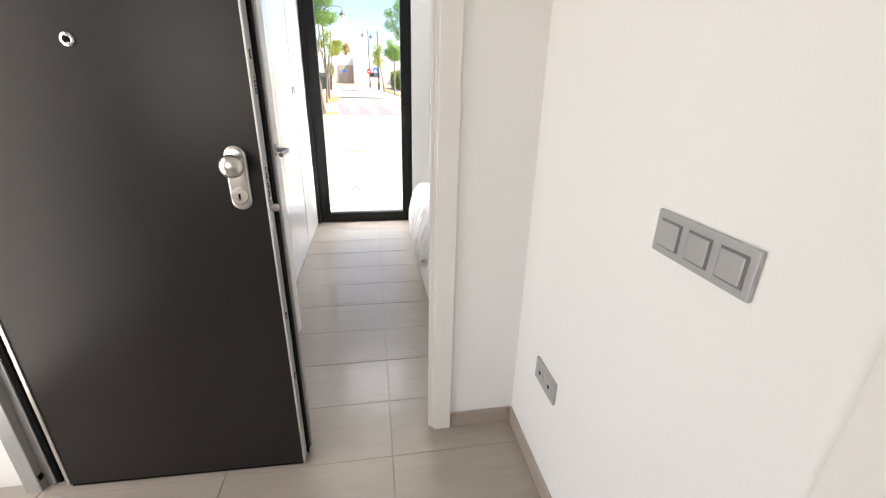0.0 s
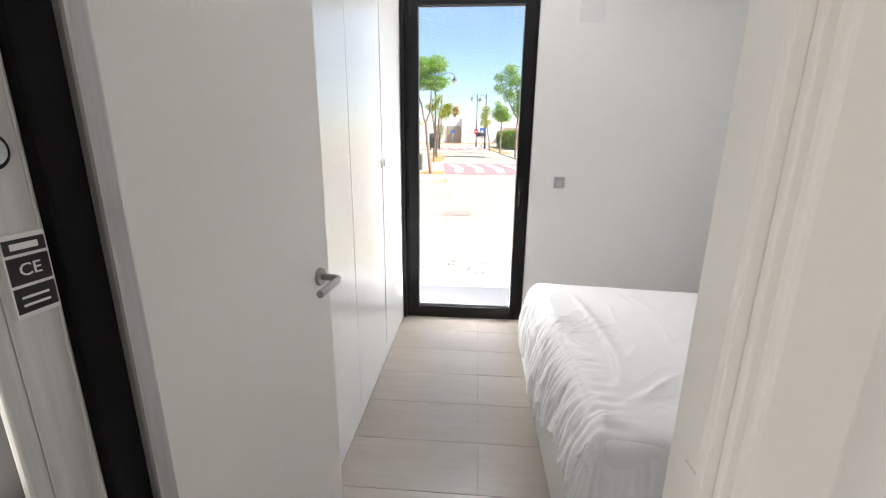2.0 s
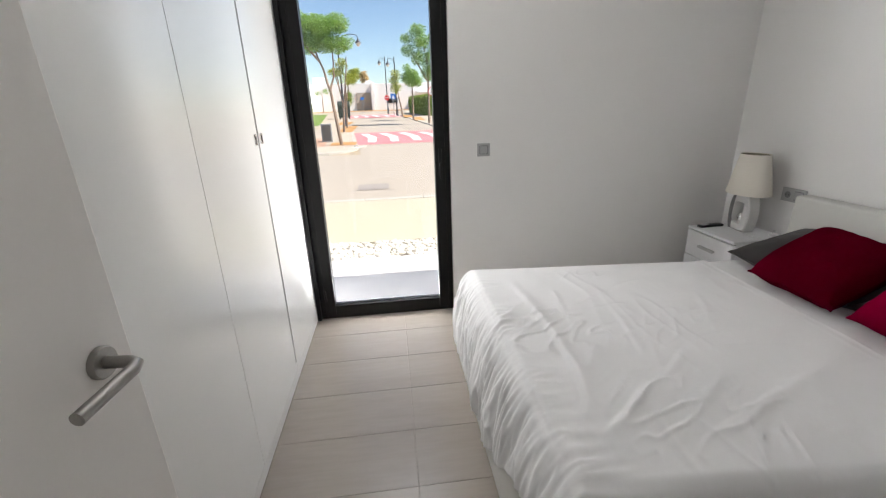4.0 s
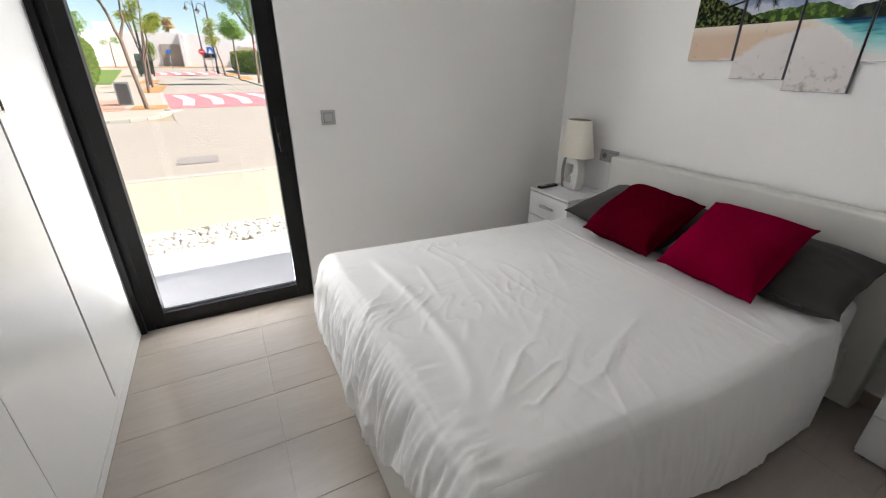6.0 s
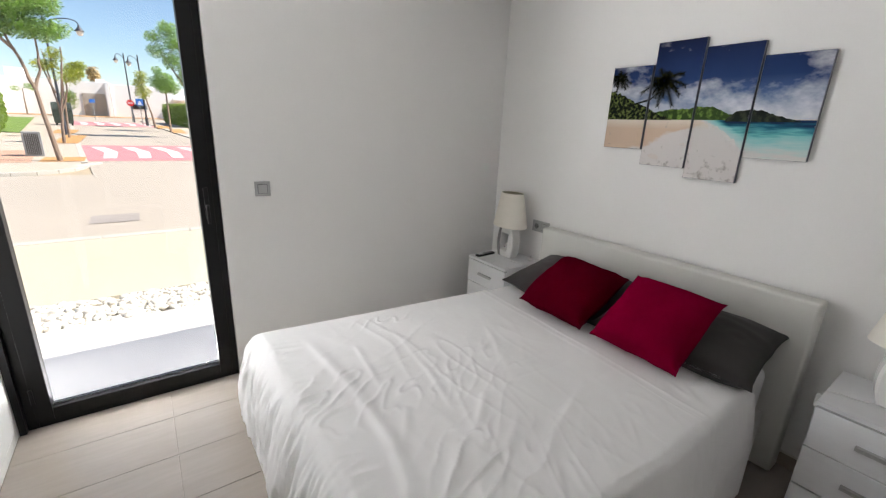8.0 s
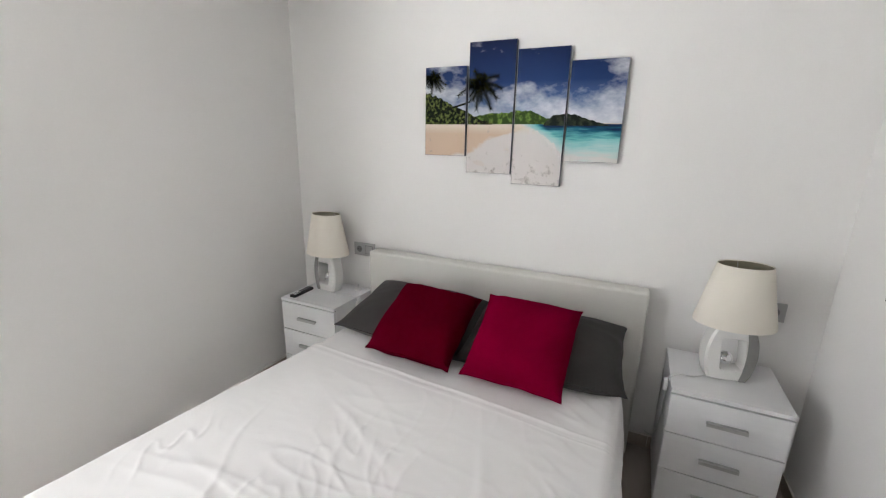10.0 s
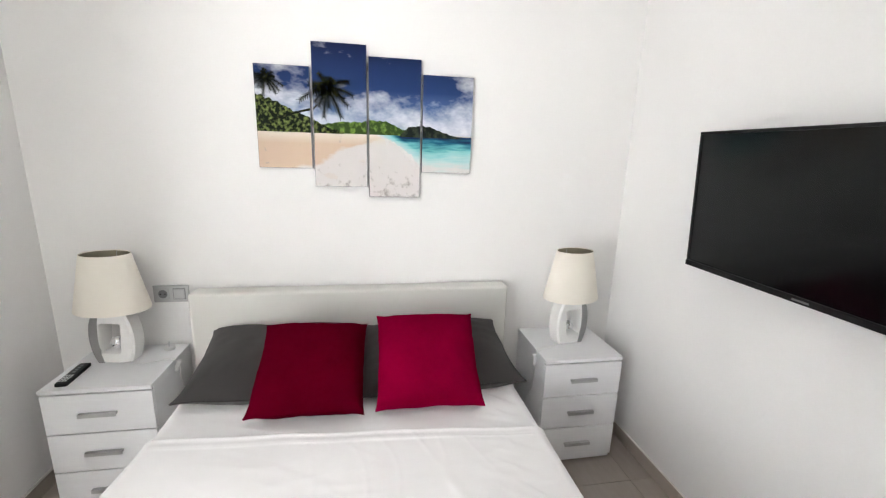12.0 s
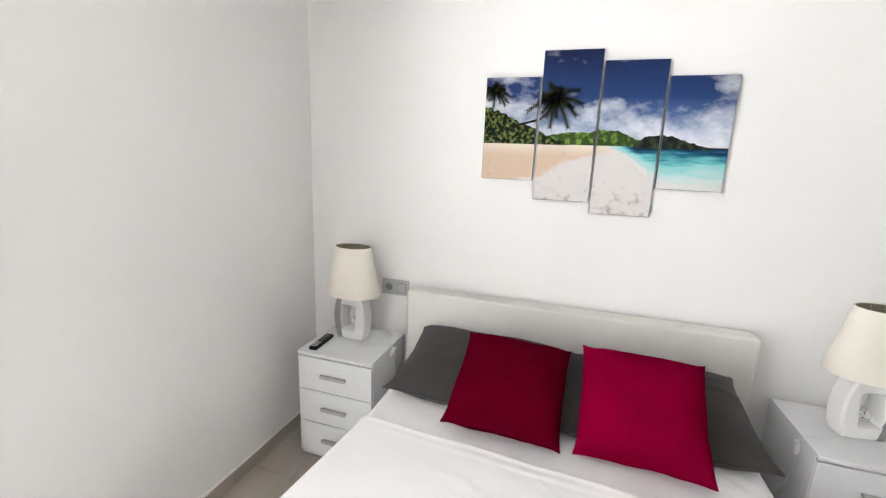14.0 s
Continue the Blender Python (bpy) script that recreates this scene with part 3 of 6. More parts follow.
for x in (BX0 + 0.04, BX1 - 0.03):
    for y in (BY0 + 0.04, BY1 - 0.04):
        part("leg", box(x - 0.03, x + 0.03, y - 0.03, y + 0.03, 0.0, 0.06, bevel=0.006), M_LEATHER, bed)


def mattress_mesh():
    bm = box(1.395, 3.278, 5.580, 6.926, 0.243, 0.518, bevel=0.055, seg=6)
    bmesh.ops.subdivide_edges(bm, edges=[e for e in bm.edges if e.calc_length() > 0.3], cuts=14, use_grid_fill=True)
    for v in bm.verts:
        p = v.co
        v.co.z += 0.006 * (noise.noise(p * 4.0)) + 0.003 * noise.noise(p * 13)
        if p.y < 5.615:
            v.co.y += 0.006 * noise.noise(Vector((p.x * 9, 0, p.z * 5)))
    return bm


solid("mattress", mattress_mesh(), M_SHEET2, "thick mattress in a white fitted sheet", "mattress", smooth=True)


# long folds of the bedspread: points along the crest, height and half width
FOLDS = [
    (((1.57, 6.88), (1.595, 6.37), (1.59, 6.08), (1.555, 5.91), (1.47, 5.79)), 0.017, 0.026),
    (((1.96, 6.78), (1.91, 6.35), (1.85, 6.10)), 0.007, 0.016),
    (((2.42, 5.95), (2.08, 5.83), (1.88, 5.735)), 0.009, 0.020),
    (((1.78, 5.97), (1.64, 5.835), (1.51, 5.755)), 0.012, 0.021),
    (((2.39, 6.55), (2.16, 6.09)), 0.005, 0.022),
    (((1.74, 6.70), (1.69, 6.34)), 0.006, 0.014),
    (((1.72, 6.20), (1.62, 6.05)), 0.008, 0.018),
    (((2.02, 6.12), (1.86, 5.98)), 0.008, 0.018),
]


def long_folds(x, y):
    h = 0.0
    for pts, top, wide in FOLDS:
        best, where = 9.0, 0.0
        n = len(pts) - 1
        for k in range(n):
            (ax, ay), (bx, by) = pts[k], pts[k + 1]
            ex, ey = bx - ax, by - ay
            f = min(1.0, max(0.0, ((x - ax) * ex + (y - ay) * ey) / (ex * ex + ey * ey)))
            px, py = x - ax - f * ex, y - ay - f * ey
            d = math.hypot(px, py)
            if d < abs(best):
                best, where = math.copysign(d, px * ey - py * ex), (k + f) / n
        w = wide * (0.65 if best > 0 else 1.3)
        if abs(best) < 3 * w:
            h += top * math.exp(-(best / w) ** 2) * math.sin(math.pi * min(1.0, 0.02 + 0.93 * where ** 0.8)) * (0.75 + 0.6 * noise.noise(Vector((where * 3, top * 900, 0))))
    return h


def ridges(x, y):
    """Soft diagonal creases of a loosely thrown sheet."""
    h = 0.0
    wx = x + 0.10 * noise.noise(Vector((x * 1.9, y * 1.9, 20)))
    wy = y + 0.10 * noise.noise(Vector((x * 1.9, y * 1.9, 30)))
    for ang, sc, amp, seed in ((1.30, 2.2, 0.004, 3.1), (1.62, 3.2, 0.004, 8.7), (1.05, 4.6, 0.005, 25.5), (0.35, 5.0, 0.003, 1.3)):
        u = wx * math.cos(ang) + wy * math.sin(ang)
        w = -wx * math.sin(ang) + wy * math.cos(ang)
        n = noise.noise(Vector((u * sc * 0.40, w * sc * 1.9, seed)))
        mask = max(0.0, min(1.0, 1.9 * noise.noise(Vector((x * 1.9 + seed, y * 1.9, seed))) + 0.22))
        k = max(0.0, 1 - abs(n) * 6.5)
        h += amp * mask * k * k
    f = min(1.0, max(0.0, (2.45 - x) / 0.6))
    h *= 0.35 + 0.65 * f * f * (3 - 2 * f)
    h += long_folds(x, y) + 0.003 * noise.noise(Vector((x * 6, y * 6, 2))) + 0.0003 * (1 - 2 * abs(noise.noise(Vector((x * 24, y * 11, 6)))))
    # short crisp puckers in patches, and gathers along the foot edge and the near side
    patch = max(0.0, min(1.0, 2.6 * noise.noise(Vector((x * 2.3, y * 2.3, 41))) + 0.05)) * max(0.0, min(1.0, (2.35 - x) / 0.45))
    k = max(0.0, 1 - 5.0 * abs(noise.noise(Vector((x * 5 + y * 3.5, (y - x * 0.7) * 13, 14)))))
    h += 0.0085 * patch * k * k
    gather = math.exp(-((x - 1.44) / 0.07) ** 2) * max(0.0, min(1.0, 0.55 + 1.5 * noise.noise(Vector((y * 3.1, 3, 3)))))
    h += 0.011 * gather * (1 - 2.2 * abs(noise.noise(Vector((y * 26, x * 5, 17)))))
    rim = math.exp(-((y - 5.68) / 0.07) ** 2) * max(0.0, min(1.0, 0.3 + 1.8 * noise.noise(Vector((x * 2.7, 8, 3)))))
    h += 0.008 * rim * max(0.0, 1 - 3.0 * abs(noise.noise(Vector((x * 15 - y * 9, y * 4, 23)))))
    far = min(1.0, max(0.0, (6.98 - y) / 0.22))
    return h * (0.10 + 0.90 * far * far * (3 - 2 * far))


def drape(name, x_foot, x_head, near, far, top, foot_drop, near_drop, far_drop, lift, fold, nx, ny, material, label, slant=0.0, roll=0.0):
    """A cloth laid over the mattress that hangs down at the foot and both sides. near and far give the bed's edges at x."""
    bm = bmesh.new()
    R = 0.026
    rho = 4 * R / math.pi
    grid = []
    for i in range(nx + 1):
        row = []
        for j in range(ny + 1):
            s = i / nx
            t = j / ny
            ya, yb = near(x_head), far(x_head)
            yy = ya - near_drop(x_head) + t * (yb - ya + near_drop(x_head) + far_drop)
            tt = min(1, max(0, (yy - ya) / (yb - ya)))
            xh = x_head + slant * tt + 0.006 * noise.noise(Vector((yy * 5, 1, 2)))
            fd = foot_drop * (1 + 0.80 * min(1.0, max(0.0, tt - 0.04) / 0.28) + 0.08 * noise.noise(Vector((yy * 3.5, 7, 1)))) if foot_drop else 0.0
            xx = xh - s * (xh - x_foot + fd)
            y0, y1 = near(xx), far(xx)
            yy = y0 - near_drop(xx) + t * (y1 - y0 + near_drop(xx) + far_drop)
            cx, cy = max(xx, x_foot), min(max(yy, y0), y1)
            dx, dy = xx - cx, yy - cy
            d = math.hypot(dx, dy)
            h = ridges(xx, yy) * fold
            n2 = noise.noise(Vector((xx * 2.1, yy * 2.1, 4.0)))
            hem_up = roll * (math.exp(-((xh - xx - 0.006) / 0.007) ** 2) + 0.6 * math.exp(-((xh - xx - 0.042) / 0.006) ** 2))
            if d < 1e-6:
                edge = min(cx - x_foot, cy - y0, y1 - cy)
                sag = 0.0
                if edge < R:
                    sag = rho * (1 - math.cos((R - edge) / R * math.pi / 4))
                crown = 0.006 * (1 - (2 * (cy - y0) / (y1 - y0) - 1) ** 2)
                p = Vector((cx, cy, top + lift + h - sag + 0.004 * n2 + crown + hem_up))
            else:
                ux, uy = dx / d, dy / d
                foot = min(1.0, max(0.0, (-ux - 0.15) / 0.6))
                sf = 0.14 + 0.86 * foot
                along = (cy if abs(ux) > abs(uy) else cx) + 0.35 * math.atan2(uy, ux)
                amp = min(1.0, d / 0.30)
                wave = 0.004 * math.sin(along * 31 + 4 * noise.noise(Vector((along * 4, 1.5, 0)))) + 0.020 * noise.noise(Vector((along * 8.5, d * 1.2, 9)))
                crease = 0.015 * (1 - 2 * abs(noise.noise(Vector((along * 15, d * 2.6 + along * 2, 2))))) + 0.009 * (1 - 2 * abs(noise.noise(Vector((along * 34, d * 7, 5)))))
                th = min(math.pi / 2, math.pi / 4 * (1 + d / R))
                out = rho * math.sin(th) - 0.9 * R
                out += lift * min(1.0, d / 0.05) * 0.6 + (0.004 + 0.066 * foot) * math.sin(min(1.0, d / 0.30) * 1.5) * fold
                out += 0.040 * max(0.0, -uy) * min(1.0, d / 0.25) * fold
                out += sf * min(1.0, d / 0.08) * fold * (amp * wave + crease) + (hem_up if sf < 0.5 else 0.0)
                drop = rho * (1 - math.cos(th)) + max(0.0, d - R) * (1 + 0.02 * n2)
                p = Vector((cx + ux * out, cy + uy * out, top + lift - drop + h * max(0.0, 1 - d / 0.12)))
                hem = 0.028 + 0.016 * noise.noise(Vector((along * 6, 0, 3)))
                if p.z < hem:
                    over = hem - p.z
                    p.x += ux * over * 0.25
                    p.y += uy * over * 0.10
                    p.z = hem + 0.004 * noise.noise(Vector((along * 20, d * 20, 0)))
            row.append(bm.verts.new(p))
        grid.append(row)
    for a, b in zip(grid, grid[1:]):
        for k in range(ny):
            bm.faces.new((a[k], a[k + 1], b[k + 1], b[k]))
    band = bmesh.new()
    rows = [r for k, r in enumerate(grid) if k * (x_head - x_foot + foot_drop) / nx < 0.038]
    rows = [[band.verts.new(v.co + Vector((0.0015 if r is rows[0] else 0.0, 0, 0.0022 if r is not rows[-1] else 0.0005))) for v in r] for r in rows]
    for a, b in zip(rows, rows[1:]):
        for k in range(ny):
            band.faces.new((a[k], a[k + 1], b[k + 1], b[k]))
    ob = solid(name, bm, material, label, "bedding", smooth="cloth")
    part("hem", band, material, ob, "double stitched hem", smooth="cloth")
    so = ob.modifiers.new("thickness", "SOLIDIFY")
    so.thickness, so.offset = 0.003, -1
    return ob


def near_edge(x):
    return 5.556 + 0.066 * min(1.0, max(0.0, (2.3 - x) / 0.9))


def far_edge(x):
    return 6.925 + 0.127 * min(1.0, max(0.0, (2.75 - x) / 1.30))


drape("folded_sheet", 2.53, 2.985, near_edge, far_edge, 0.523, 0.0, lambda x: 0.49, 0.20, 0.005, 0.9, 60, 190, M_SHEET2, "white cotton top sheet folded back below the pillows", 0.03, 0.003)
drape("bedspread", 1.40, 2.615, near_edge, far_edge, 0.523, 0.235, lambda x: 0.22 + 0.27 * min(1.0, max(0.0, (x - 1.4) / 1.1)), 0.28, 0.012, 1.0, 280, 330, M_SHEET, "rumpled white cotton bedspread hanging over the bed's foot and sides", 0.10, 0.0035)


def cushion_mesh(w, h, thick, pinch=0.06, n=30, seed=0.0, wr=0.006):
    bm = bmesh.new()
    for side in (1, -1):
        g = []
        for i in range(n + 1):
            row = []
            for j in range(n + 1):
                u, v = -1 + 2 * i / n, -1 + 2 * j / n
                ear = 1 + 0.035 * (u * v) ** 10 + 0.010 * noise.noise(Vector((u * 5, v * 5, seed)))
                x = u * (1 - pinch * (1 - v * v) * (1 + 0.5 * noise.noise(Vector((v * 2.2, seed, u))))) * ear * w / 2
                y = v * (1 - pinch * (1 - u * u) * (1 + 0.5 * noise.noise(Vector((u * 2.2, seed + 4, v))))) * ear * h / 2
                e = max(0.0, (1 - u ** 4) * (1 - v ** 4))
                z = side * (0.004 + thick / 2 * e ** 0.48 * (0.82 + 0.18 * (1 - u * u) * (1 - v * v)))
                q = Vector((x * 7 + seed, y * 7, side * 3.0))
                z += 0.012 * (1 - e) * noise.noise(Vector((u * 1.7 + seed, v * 1.7, 0)))
                z += e ** 0.5 * (wr * 1.6 * noise.noise(q * 0.6) + wr * 0.7 * (1 - abs(noise.noise(q * 2.3 + Vector((5, 1, 0)))) * 2))
                row.append(bm.verts.new((x, y, z)))
            g.append(row)
        for a, b in zip(g, g[1:]):
            for k in range(n):
                bm.faces.new((a[k], a[k + 1], b[k + 1], b[k]))
    bmesh.ops.remove_doubles(bm, verts=bm.verts, dist=0.0005)
    return bm


def seam_mesh(w, h, pinch, seed, r=0.0028, n=26):
    """The sewn edge that runs round a cushion."""
    ring = [(-1 + 2 * k / n, -1) for k in range(n)] + [(1, -1 + 2 * k / n) for k in range(n)]
    ring += [(1 - 2 * k / n, 1) for k in range(n)] + [(-1, 1 - 2 * k / n) for k in range(n + 1)]
    pts = []
    for u, v in ring:
        ear = 1 + 0.035 * (u * v) ** 10 + 0.010 * noise.noise(Vector((u * 5, v * 5, seed)))
        x = u * (1 - pinch * (1 - v * v) * (1 + 0.5 * noise.noise(Vector((v * 2.2, seed, u))))) * ear * w / 2
        y = v * (1 - pinch * (1 - u * u) * (1 + 0.5 * noise.noise(Vector((u * 2.2, seed + 4, v))))) * ear * h / 2
        pts.append((x, y, 0.012 * noise.noise(Vector((u * 1.7 + seed, v * 1.7, 0)))))
    return tube(pts, r, 6)


def pillow(name, w, h, t, m, material, label, category, group, pinch, seed, wr):
    ob = thing(name, label, category, group=group)
    ob.matrix_world = m
    part("cover", cushion_mesh(w, h, t, pinch, seed=seed, wr=wr), material, ob, "", True)
    part("seam", seam_mesh(w, h, pinch, seed), material, ob, "", True)
    return ob


# local x of a pillow runs along the bed's width, local y up the slope towards the headboard
def lean(x, y, z, slope, turn=0.0, roll=0.0):
    return pose(x, y, z, 0, 0, -90 + turn) @ pose(0, 0, 0, slope, roll, 0)


pillow("pillow", 0.70, 0.44, 0.17, lean(3.065, 6.545, 0.628, 14, -2, 0), M_GREY, "charcoal grey cotton pillow leaning on the headboard", "pillow", "grey pillows", 0.03, 1.0, 0.008)
pillow("pillow", 0.69, 0.44, 0.17, lean(3.055, 5.890, 0.626, 12, 3, 0), M_GREY, "charcoal grey cotton pillow leaning on the headboard", "pillow", "grey pillows", 0.03, 6.0, 0.008)
# The two red tones paint in how light catches the velvet nap.
pillow("cushion", 0.402, 0.396, 0.19, lean(2.885, 6.405, 0.686, 28.5, -1.3, 1), M_RED, "square crimson cushion, nap painted dark, lying on the grey pillow", "cushion", "red cushions", 0.022, 11.0, 0.010)
pillow("cushion", 0.404, 0.398, 0.19, lean(2.886, 5.946, 0.694, 36, -2, 0), M_RED2, "square raspberry red cushion, nap painted bright, lying on the grey pillow", "cushion", "red cushions", 0.022, 17.0, 0.010)


# ---- nightstands and lamps ----
def nightstand(y0, y1, label):
    ob = thing("nightstand", label, "nightstand", (3.007, y0, 0), group="nightstands beside the bed")
    w, d, h = y1 - y0, 0.375, 0.580
    part("body", box(0.018, d, 0.001, w - 0.001, 0.030, h - 0.016, bevel=0.001), M_MELAMINE, ob)
    part("top", box(-0.002, d, 0.0, w, h - 0.016, h, bevel=0.0015), M_MELAMINE, ob)
    part("plinth", box(0.012, d, 0.004, w - 0.004, 0.012, 0.030), M_MELAMINE, ob)
    zs = [0.036, 0.211, 0.386, 0.561]
    for a, b in zip(zs, zs[1:]):
        dr = part("drawer", box(0.0, 0.017, 0.002, w - 0.002, a, b - 0.006, bevel=0.0015), M_MELAMINE, ob)
        zc = (a + b) / 2
        bm = bmesh.new()
        add_box(bm, -0.020, -0.004, w / 2 - 0.068, w / 2 + 0.068, zc - 0.004, zc + 0.006, 0.002)
        add_box(bm, -0.020, -0.016, w / 2 - 0.068, w / 2 + 0.068, zc - 0.010, zc - 0.003, 0.001)
        add_box(bm, -0.006, 0.001, w / 2 - 0.060, w / 2 + 0.060, zc - 0.008, zc + 0.003, 0.001)
        part("handle", bm, M_HANDLE, dr, "matt aluminium bar handle")
    # Dark sheet behind the fronts paints shade into the slits between drawers.
    part("drawer_gap_shadow", box(0.0172, 0.0178, 0.004, w - 0.004, 0.032, 0.563), M_SHADOWGAP, ob)
    for y in (0.03, w - 0.03):
        for x in (0.035, d - 0.03):
            part("foot", tube([(x, y, 0), (x, y, 0.014)], 0.013, 12), M_GASKET, ob)
    return ob


nightstand(7.044, 7.442, "white three-drawer nightstand with aluminium handles in the corner")
nightstand(4.963, 5.364, "white three-drawer nightstand below the television")


def table_lamp(x, y, z, turn, flip, label):
    ob = thing("table_lamp", label, "lamp", (x, y, z), rz=turn, group="bedside lamps")
    # ceramic ring: barrel outline round a slanting rectangular hole, facing local -x
    N = 48
    H = 0.232

    def half(h):
        k = (h / H - 0.48) / 0.70
        return 0.092 * math.sqrt(max(0.0, 1 - k * k * 0.98))
    outer, inner = [], []
    for k in range(N):
        a = 2 * math.pi * k / N
        c, s = math.cos(a), math.sin(a)
        h = min(H, max(0.0, H / 2 + math.copysign(abs(s) ** 0.75, s) * H / 2))
        outer.append((math.copysign(1, c) * half(h) if abs(c) > 0.32 else c / 0.32 * half(h), h))
        q = max(abs(c) / 0.043, abs(s) / 0.066)
        inner.append((flip * 0.006 + c / q - flip * 0.10 * (s / q), H * 0.50 + s / q))
    bm = bmesh.new()
    D = 0.038
    rings = []
    for xx, so, si in ((-D, 0.90, 1.06), (-D + 0.008, 1.0, 1.0), (D - 0.008, 1.0, 1.0), (D, 0.90, 1.06)):
        ro = [bm.verts.new((xx, p * so, H / 2 + (h - H / 2) * (1 - (1 - so) * 0.45))) for p, h in outer]
        ri = [bm.verts.new((xx, p * si, H / 2 + (h - H / 2) * si)) for p, h in inner]
        rings.append((ro, ri))
    for (a, b), (c, d) in zip(rings, rings[1:]):
        for k in range(N):
            k2 = (k + 1) % N
            bm.faces.new((a[k], a[k2], c[k2], c[k]))
            bm.faces.new((b[k], d[k], d[k2], b[k2]))
    for ro, ri in (rings[0], rings[-1]):
        for k in range(N):
            k2 = (k + 1) % N
            bm.faces.new((ro[k], ro[k2], ri[k2], ri[k]))
    part("ceramic_body", bm, M_CERAMIC, ob, "white ceramic body with a rectangular hole", True)
    # grey shell on the outer flank
    bm = bmesh.new()
    cols = []
    for i in range(17):
        h = 0.004 + (H - 0.008) * i / 16
        w = half(h) + 0.004
        row = []
        for xx, k in ((-D - 0.003, 0.56), (-D - 0.003, 0.90), (-D + 0.006, 1.03), (0.0, 1.08), (D - 0.006, 1.03), (D + 0.002, 0.70)):
            row.append(bm.verts.new((xx, flip * w * k, h)))
        for xx, k in ((D - 0.004, 0.60), (-D + 0.004, 0.60)):
            row.append(bm.verts.new((xx, flip * w * k, h)))
        cols.append(row)
    for a, b in zip(cols, cols[1:]):
        for k in range(8):
            bm.faces.new((a[k], a[(k + 1) % 8], b[(k + 1) % 8], b[k]))
    bm.faces.new(cols[0][::-1])
    bm.faces.new(cols[-1])
    part("grey_flank", bm, M_CERGREY, ob, "matt grey ceramic flank", True)
    bm = bmesh.new()
    bmesh.ops.create_uvsphere(bm, u_segments=28, v_segments=18, radius=0.029, matrix=Matrix.Translation((-0.018, -flip * 0.014, H * 0.50 - 0.022)))
    part("ball", bm, M_CHROME, ob, "chrome ball", True)
    part("neck", tube([(0, 0, H - 0.006), (0, 0, H + 0.05)], 0.012, 14), M_STEEL, ob)
    part("bulb", lathe([(0.012, H + 0.05), (0.014, H + 0.065), (0.026, H + 0.10), (0.022, H + 0.125), (0.0, H + 0.138)], 20), M_OPAL, ob, "white bulb", True)
    z0, z1, r0, r1 = H + 0.010, H + 0.256, 0.148, 0.096

    def oval(m):
        for v in m.verts:
            v.co.x *= 0.74
        return m
    part("shade", oval(lathe([(r0, z0), (r0 + 0.001, z0 + 0.003), (r1 + 0.001, z1 - 0.003), (r1, z1), (r1 - 0.0025, z1 - 0.003), (r0 - 0.0025, z0 + 0.003), (r0, z0)], 56)), M_SHADE, ob, "cream oval fabric shade", True)
    part("shade_lining", oval(lathe([(r0 - 0.003, z0 + 0.004), (r1 - 0.003, z1 - 0.004), (r1 - 0.0036, z1 - 0.004), (r0 - 0.0036, z0 + 0.004), (r0 - 0.003, z0 + 0.004)], 56)), M_SHADE_IN, ob, "olive shade lining", True)
    bm = bmesh.new()
    for a in (0, 120, 240):
        c, s = math.cos(radians(a)), math.sin(radians(a))
        add_tube(bm, [(0.014 * c, 0.014 * s, z1 - 0.05), (0.08 * c, 0.08 * s, z1 - 0.035), ((r1 - 0.004) * c, (r1 - 0.004) * s, z1 - 0.006)], 0.0015, 6)
    add_tube(bm, [(0.016 * math.cos(k * 0.5236), 0.016 * math.sin(k * 0.5236), z1 - 0.05) for k in range(13)], 0.002, 6)
    part("shade_ring", oval(bm), M_STEEL, ob, "thin wire shade carrier")
    return ob


table_lamp(3.245, 7.272, 0.580, -8, 1, "bedside lamp with cream shade and pierced white ceramic base")
table_lamp(3.205, 5.168, 0.580, 12, -1, "bedside lamp with cream shade and pierced white ceramic base")

